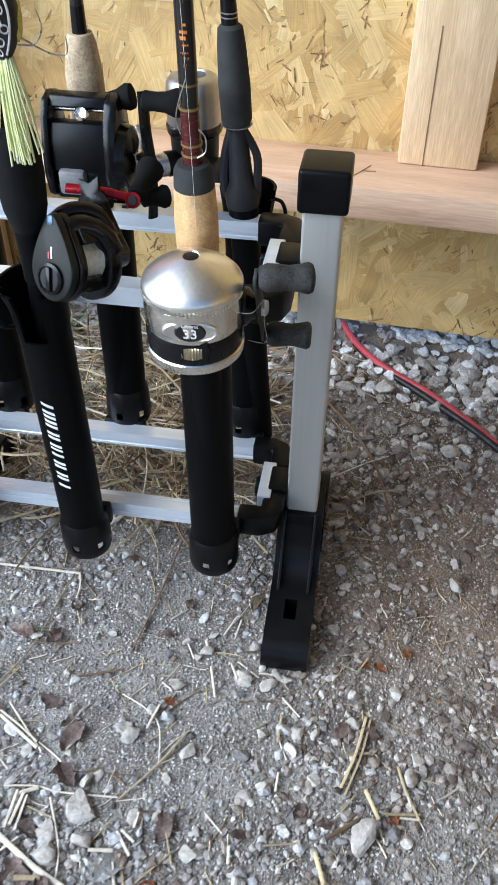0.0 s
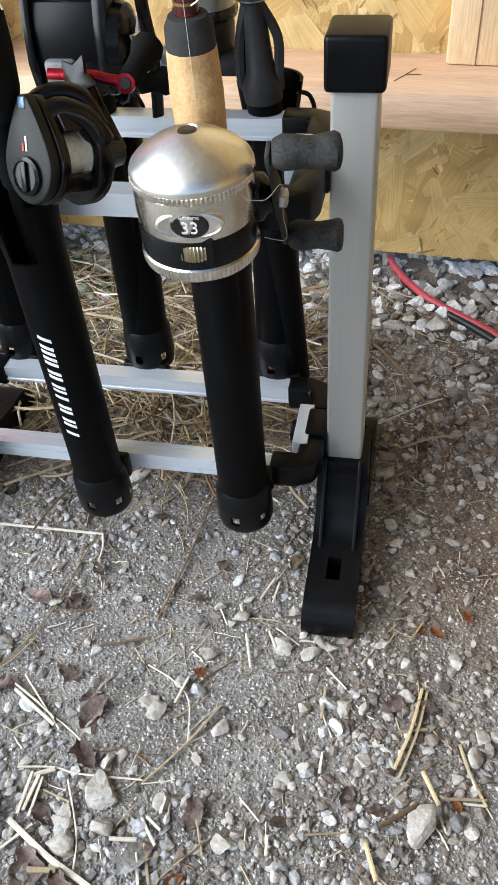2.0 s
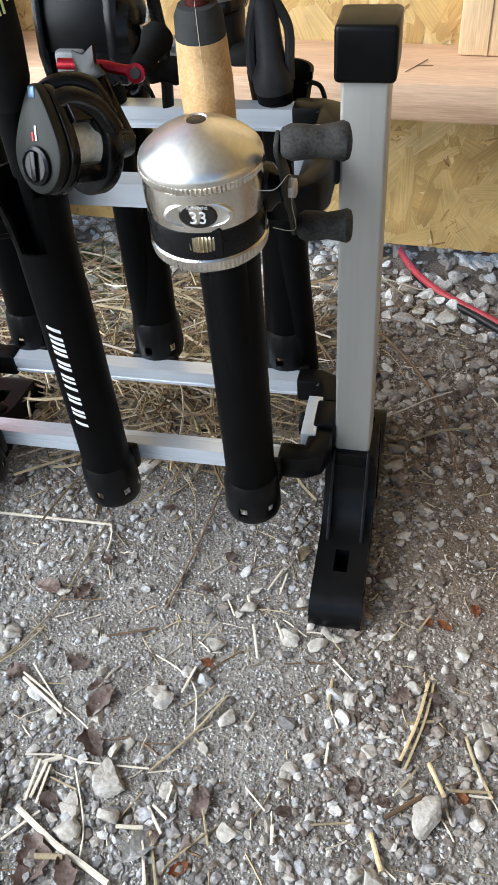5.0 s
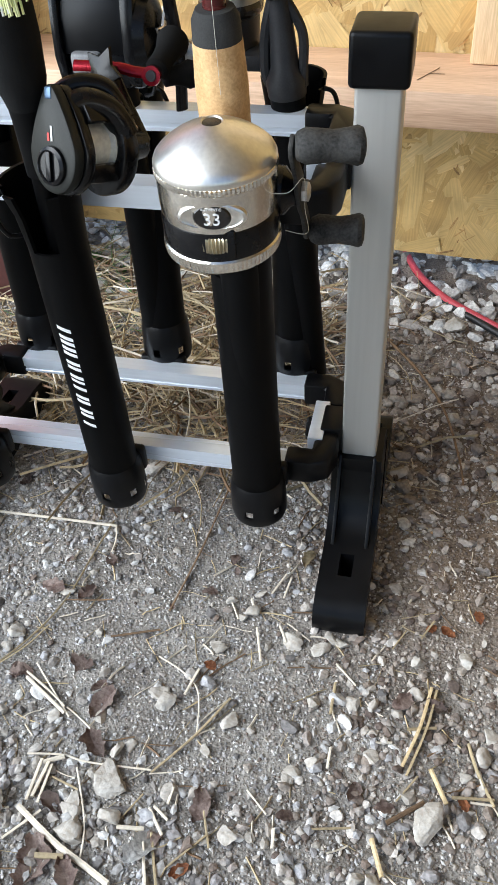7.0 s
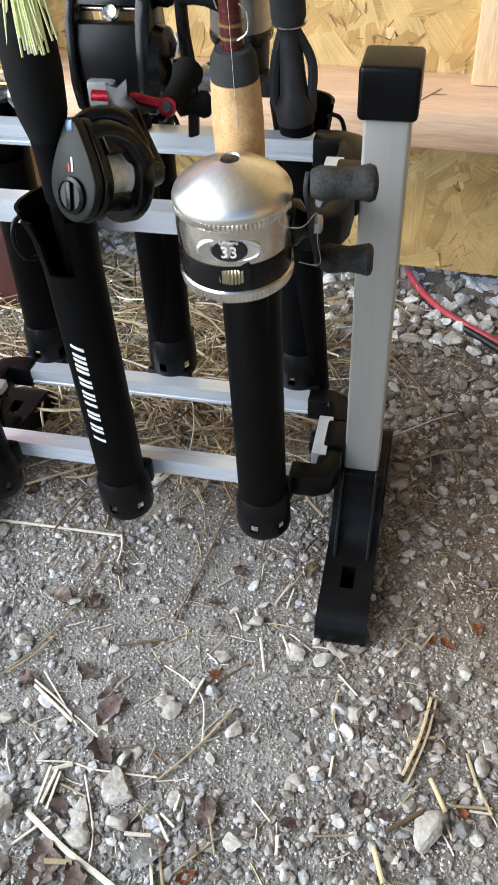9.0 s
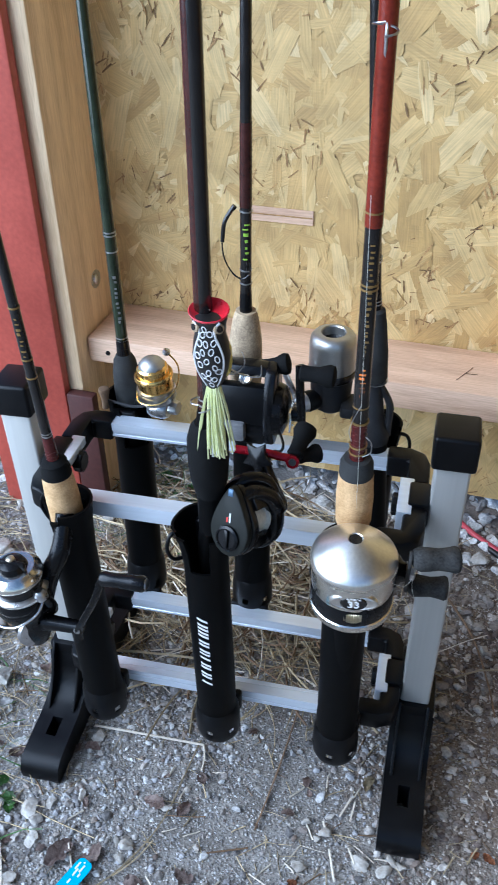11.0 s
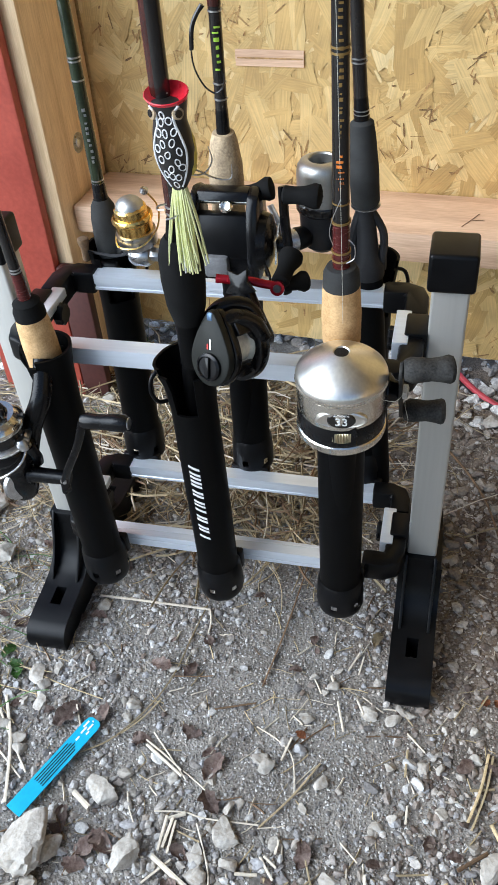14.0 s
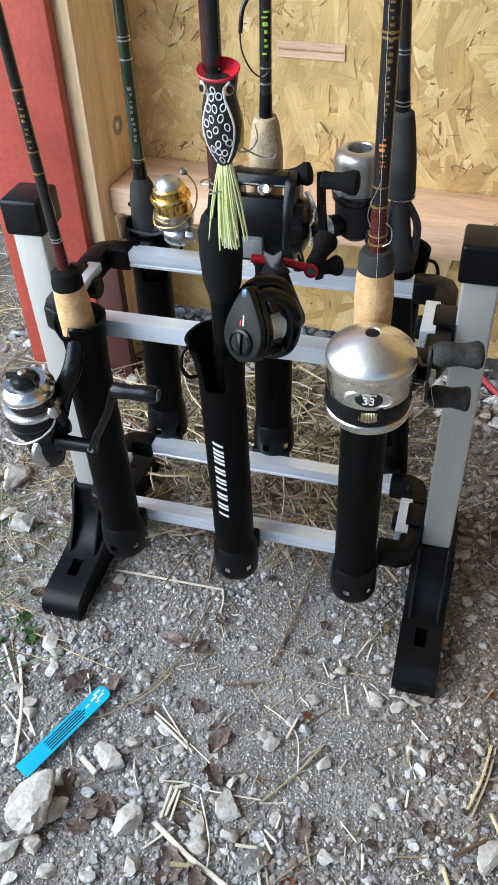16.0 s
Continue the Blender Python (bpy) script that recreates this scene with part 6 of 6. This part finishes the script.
stem([(0.3130, -0.2340), (0.3290, -0.2320)], 0.001, STRAWPALE, "pale straw lying on the gravel")
stem([(0.165, 0.278), (0.210, 0.227), (0.243, 0.173), (0.265, 0.110), (0.275, 0.067)], 0.0017, TWIG, "long thin brown stem on the gravel", 0.0010)


def leaf(x, y, ln, turn, seed, mat=LEAFDRY, label="brown dead leaf lying on the gravel"):
    rnd = random.Random(seed)
    bm = bmesh.new()
    rows = []
    ln *= 0.8
    lop, curl = rnd.uniform(-0.25, 0.25), rnd.uniform(0.05, 0.30)
    for i in range(10):
        q = i / 9
        w = ln * rnd.uniform(0.24, 0.40) * math.sin(math.pi * (0.05 + 0.91 * q)) ** 0.7
        rows.append([bm.verts.new(((q - 0.5) * ln + rnd.uniform(-0.03, 0.03) * ln, j * w * rnd.uniform(0.8, 1.15) + lop * ln * math.sin(2.5 * q), curl * ln * (j * j) * rnd.uniform(0.4, 1) + 0.09 * ln * math.sin(4 * q + seed) + rnd.uniform(-0.03, 0.03) * ln)) for j in (-1, -0.5, 0, 0.5, 1)])
    for p, q in zip(rows, rows[1:]):
        for k in range(4):
            bm.faces.new((p[k], p[k + 1], q[k + 1], q[k]))
    bmesh.ops.solidify(bm, geom=bm.faces[:], thickness=0.0004)
    single("leaf", bm, mat, pose(x, y, gz(x, y) + 0.0035, rnd.uniform(-8, 8), rnd.uniform(-8, 8), turn), label, "leaf", group="fallen leaves")


rl = random.Random(21)
for k, (x, y, ln) in enumerate(((-0.0995, -0.2099, 0.034), (-0.1291, -0.2176, 0.040), (-0.0577, -0.3234, 0.036), (-0.0592, -0.1396, 0.030), (-0.0261, -0.1378, 0.026), (-0.051, -0.2226, 0.018), (-0.0867, -0.3127, 0.032), (-0.0429, -0.3284, 0.030), (-0.060, -0.345, 0.026), (0.09, -0.07, 0.018), (-0.15, -0.10, 0.022), (-0.02, -0.10, 0.020), (-0.135, -0.385, 0.034), (-0.20, -0.33, 0.030), (0.24, 0.12, 0.022), (0.15, 0.11, 0.028))):
    leaf(x, y, ln, rl.uniform(0, 360), 60 + k)
leaf(0.2567, 0.0045, 0.010, 20, 90, CORK, "small orange-tan leaf beside the rack foot")
leaf(-0.157, -0.082, 0.020, 10, 92, GRAVEL, "pale grey leaf beside the rack foot")
leaf(0.155, -0.055, 0.022, 60, 93, STRAW, "crumpled tan leaf beside the rack foot")
for k, (x, y) in enumerate(((-0.21, -0.176), (-0.225, -0.165), (-0.205, -0.19), (-0.24, -0.20))):
    leaf(x, y, 0.024, 70 * k, 100 + k, LEAFGREEN, "small green weed leaf on the gravel")


# leaves lying before the rack
leaf(-0.0020, -0.2000, 0.026, 0, 700, LEAFDRY, "brown dead leaf lying on the gravel")
leaf(0.0320, -0.2320, 0.036, 67, 701, LEAFDRY, "brown dead leaf lying on the gravel")
leaf(0.0390, -0.2620, 0.03, 134, 702, LEAFDRY, "brown dead leaf lying on the gravel")
leaf(-0.0460, -0.2250, 0.024, 201, 703, LEAFDRY, "brown dead leaf lying on the gravel")
leaf(0.1270, -0.2860, 0.03, 268, 704, LEAFDRY, "brown dead leaf lying on the gravel")
leaf(0.1010, -0.1790, 0.014, 335, 705, RUSTLEAF, "small rust-orange leaf lying on the soil")
leaf(0.1310, -0.3320, 0.018, 42, 706, RUSTLEAF, "small rust-orange leaf lying on the soil")
leaf(0.0240, -0.3550, 0.044, 109, 707, LEAFDRY, "brown dead leaf lying on the gravel")
leaf(0.0260, -0.3160, 0.024, 176, 708, LEAFDRY, "brown dead leaf lying on the gravel")
leaf(0.0990, -0.3250, 0.036, 243, 709, GRAVEL, "pale grey dried leaf on the gravel")
leaf(0.0570, -0.3530, 0.03, 310, 710, LEAFDRY, "brown dead leaf lying on the gravel")
leaf(0.1910, -0.2780, 0.018, 17, 711, LEAFDRY, "brown dead leaf lying on the gravel")
leaf(0.2320, -0.2480, 0.02, 84, 712, LEAFDRY, "brown dead leaf lying on the gravel")
leaf(0.2810, -0.0990, 0.017, 151, 713, RUSTLEAF, "small rust-orange leaf lying on the soil")
leaf(0.2670, -0.0980, 0.013, 218, 714, RUSTLEAF, "small rust-orange leaf lying on the soil")
leaf(0.3040, -0.0780, 0.017, 285, 715, RUSTLEAF, "small rust-orange leaf lying on the soil")
leaf(0.2810, -0.1660, 0.02, 352, 716, LEAFDRY, "brown dead leaf lying on the gravel")
leaf(0.2540, -0.1690, 0.024, 59, 717, LEAFDRY, "brown dead leaf lying on the gravel")
leaf(0.3080, -0.2370, 0.014, 126, 718, RUSTLEAF, "small rust-orange leaf lying on the soil")
for k, (x, y) in enumerate(((-0.25, 0.377), (-0.22, 0.347), (-0.192, 0.339), (-0.235, 0.36), (-0.205, 0.355))):
    leaf(x, y, 0.030, 71 * k, 760 + k, LEAFGREEN, "green clover leaf near the wall")

rk = random.Random(77)
for k in range(26):
    x, y = rk.uniform(-0.22, 0.40), rk.uniform(-0.40, -0.02)
    leaf(x, y, rk.uniform(0.008, 0.020), rk.uniform(0, 360), 200 + k, LEAFDRY if k % 3 else GRAVEL, "small dead leaf scrap on the gravel")
for k in range(22):
    x, y = rk.uniform(-0.45, -0.22), rk.uniform(-0.15, 0.22)
    leaf(x, y, rk.uniform(0.014, 0.034), rk.uniform(0, 360), 300 + k, LEAFDRY if k % 2 else PALEGRAVEL, "curled grey leaf among dry grass")
for k in range(14):
    x, y = rk.uniform(-0.50, -0.25), rk.uniform(-0.12, 0.28)
    s = rk.uniform(0.007, 0.016)
    stone(x, y, (s * 1.3, s, s * 0.8), rk.uniform(0, 360), 400 + k, "pale stone among dry grass")


def tag():
    t = thing("plant_tag", pose(-0.1115, -0.263, 0.0080, 3, -2, 70), "bright blue plastic plant tag under a stone", "tag")
    pts = [(-0.062, -0.0085), (0.040, -0.0085), (0.0445, -0.0075), (0.047, -0.0045), (0.047, 0.0045), (0.0445, 0.0075), (0.040, 0.0085), (-0.062, 0.0085)]
    part("strip", outline(pts, -0.0006, 0.0006, "z"), BLUE, t)
    for k, (a, b, y) in enumerate(((0.028, 0.036, 0.002), (0.030, 0.034, -0.003), (0.034, 0.042, 0.0045), (0.034, 0.042, -0.001), (0.043, 0.0445, 0.001), (0.020, 0.025, 0.001))):
        part("print_bar", block((a, y - 0.0009, 0.0007), (b, y + 0.0009, 0.0009), 0), WHITE, t, "white printed bar", smooth=False)
    for y in (0.005, 0.0025, 0.0, -0.0025, -0.005):
        part("print_bar", block((-0.03, y - 0.0005, 0.0007), (0.018 - abs(y), y + 0.0005, 0.0009), 0), GREENBLANK, t, "dark printed line", smooth=False)


tag()

t = thing("jumper_cable", Matrix(), "red and black twin cable running out under the wall", "cable")
run = [(0.13, 0.62), (0.157, 0.467), (0.208, 0.385), (0.296, 0.315), (0.362, 0.260), (0.425, 0.195), (0.50, 0.13), (0.62, 0.10)]
def core(phase, lift):
    pts = []
    for k, (x, y) in enumerate(run):
        a = phase + (0.0, 0.2, 0.9, 2.5, 3.1, 3.2, 3.3, 3.5)[k]
        pts.append((x + 0.0043 * math.cos(a - 0.7), y + 0.0043 * math.sin(a - 0.7), gz(x, y) + 0.0085 + lift * math.cos(a)))
    return sweep(pts, 0.0044, 10)


part("red_core", core(-1.0, 0.0018), CABLERED, t, "red sheath")
part("black_core", core(math.pi - 1.0, 0.0018), CABLEBLACK, t, "black sheath")

# ---- small details of the wall ----
b = thing("bolt", pose(-0.3185, 0.353, 0.345, 0, 90, 0), "zinc carriage bolt head on the pine stud", "bolt")
part("head", turned([(0, 0.0075), (0.002, 0.007), (0.004, 0.004)], (0, 0, 0), (0, 0, 1), 20), STEEL, b)
part("washer", turned([(0, 0.0125), (0.0012, 0.0125)], (0, 0, -0.0003), (0, 0, 1), 24), STEEL, b)
n1 = thing("nail", pose(-0.288, 0.305, 0.262, 90, 0, 0), "dark nail head sunk in the fir board end", "nail")
part("head", turned([(0, 0.0035), (0.0006, 0.0033)], (0, 0, 0), (0, 0, 1), 14), BLANK, n1)


def pencil(points, label):
    pts = [(x, y, 0.2832) for x, y in points]
    single("saw_mark", sweep(pts, 0.0004, 4), TWIG, Matrix(), label, "mark")


pencil([(0.168, 0.33), (0.178, 0.35), (0.185, 0.365)], "thin dark scribed line on the fir board")
pencil([(0.176, 0.348), (0.192, 0.349)], "thin dark scribed line on the fir board")


single("wood_crack", block((0.2408, 0.3774, 0.2835), (0.2420, 0.3785, 0.43), 0), TWIG, Matrix(), "thin dark drying crack in the pine stud", "crack", smooth=False)


def strands(name, count, seed, mat, label, flecks):
    """Pressed flakes with ragged ends; flecks: small dark splinters that lie in clusters."""
    rng = random.Random(seed)
    verts, faces, uvs = [], [], []
    k = 0
    while k < count:
        x, z, a = rng.uniform(-0.34, 0.78), rng.uniform(0.048, 0.80), rng.gauss(1.35, 0.75)
        if flecks:
            if noise.noise((x * 13, z * 13, 1.7)) + 0.5 * noise.noise((x * 31, z * 31, 6.1)) < 0.16:
                continue
            ln, w = rng.uniform(0.003, 0.020), rng.uniform(0.0006, 0.0026)
        elif rng.random() < 0.55:
            ln, w = rng.uniform(0.035, 0.095), rng.uniform(0.012, 0.034)
        else:
            ln, w = rng.uniform(0.012, 0.045), rng.uniform(0.003, 0.012)
        k += 1
        y = OSB_Y - (0.0021 if flecks else 0.0002) - (0.0003 if flecks else 0.0016) * k / count - 0.0001 * rng.random()
        n = 5
        side = [(-ln / 2 + ln * j / (n - 1), w / 2 * rng.uniform(0.78, 1.12) * (rng.uniform(0.45, 0.95) if j in (0, n - 1) else 1)) for j in range(n)]
        low = [(p, -w / 2 * rng.uniform(0.78, 1.12) * (rng.uniform(0.45, 0.95) if j in (0, n - 1) else 1)) for j, (p, q) in enumerate(side)]
        right = [(ln / 2 * rng.uniform(0.86, 1.12), q * w) for q in (-0.22, 0.0, 0.22)]
        left = [(-ln / 2 * rng.uniform(0.86, 1.12), q * w) for q in (0.22, 0.0, -0.22)]
        pts = low + right + side[::-1] + left
        base, ca, sa = len(verts), math.cos(a), math.sin(a)
        tip, roll = rng.uniform(-0.003, 0.003), rng.uniform(-0.010, 0.010)
        for p, q in pts:
            vx, vz = x + p * ca - q * sa, z + p * sa + q * ca
            verts.append((min(2.5, max(-0.316, vx)), y + tip * p + roll * q, min(0.85, max(0.044, vz))))
        faces.append(tuple(range(base, base + len(pts))))
        shift = rng.uniform(0, 40)
        uvs += [(p + shift, q + shift) for p, q in pts]
    me = bpy.data.meshes.new(name)
    me.from_pydata(verts, [], faces)
    layer = me.uv_layers.new(name="UVMap")
    for loop in me.loops:
        layer.data[loop.index].uv = uvs[loop.vertex_index]
    me.materials.append(mat)
    ob = new(name, me)
    ob.parent = wall_back
    tagged(ob, label, kind="stuff")


strands("wood_strands", 4600, 31, OSBSTRAND, "pressed wood flakes of the strand board", False)
strands("dark_flecks", 1350, 33, OSBFLECK, "small dark splinters in the strand board", True)
for lo, hi, mat in (((-0.120, 0.4121, 0.4255), (-0.036, 0.4132, 0.4445), FIR), ((-0.118, 0.4116, 0.4340), (-0.037, 0.4124, 0.4358), OSBFLECK)):
    part("flake", block(lo, hi, 0.0004), mat, wall_back, "long brown wood flake with a dark streak", smooth=False)
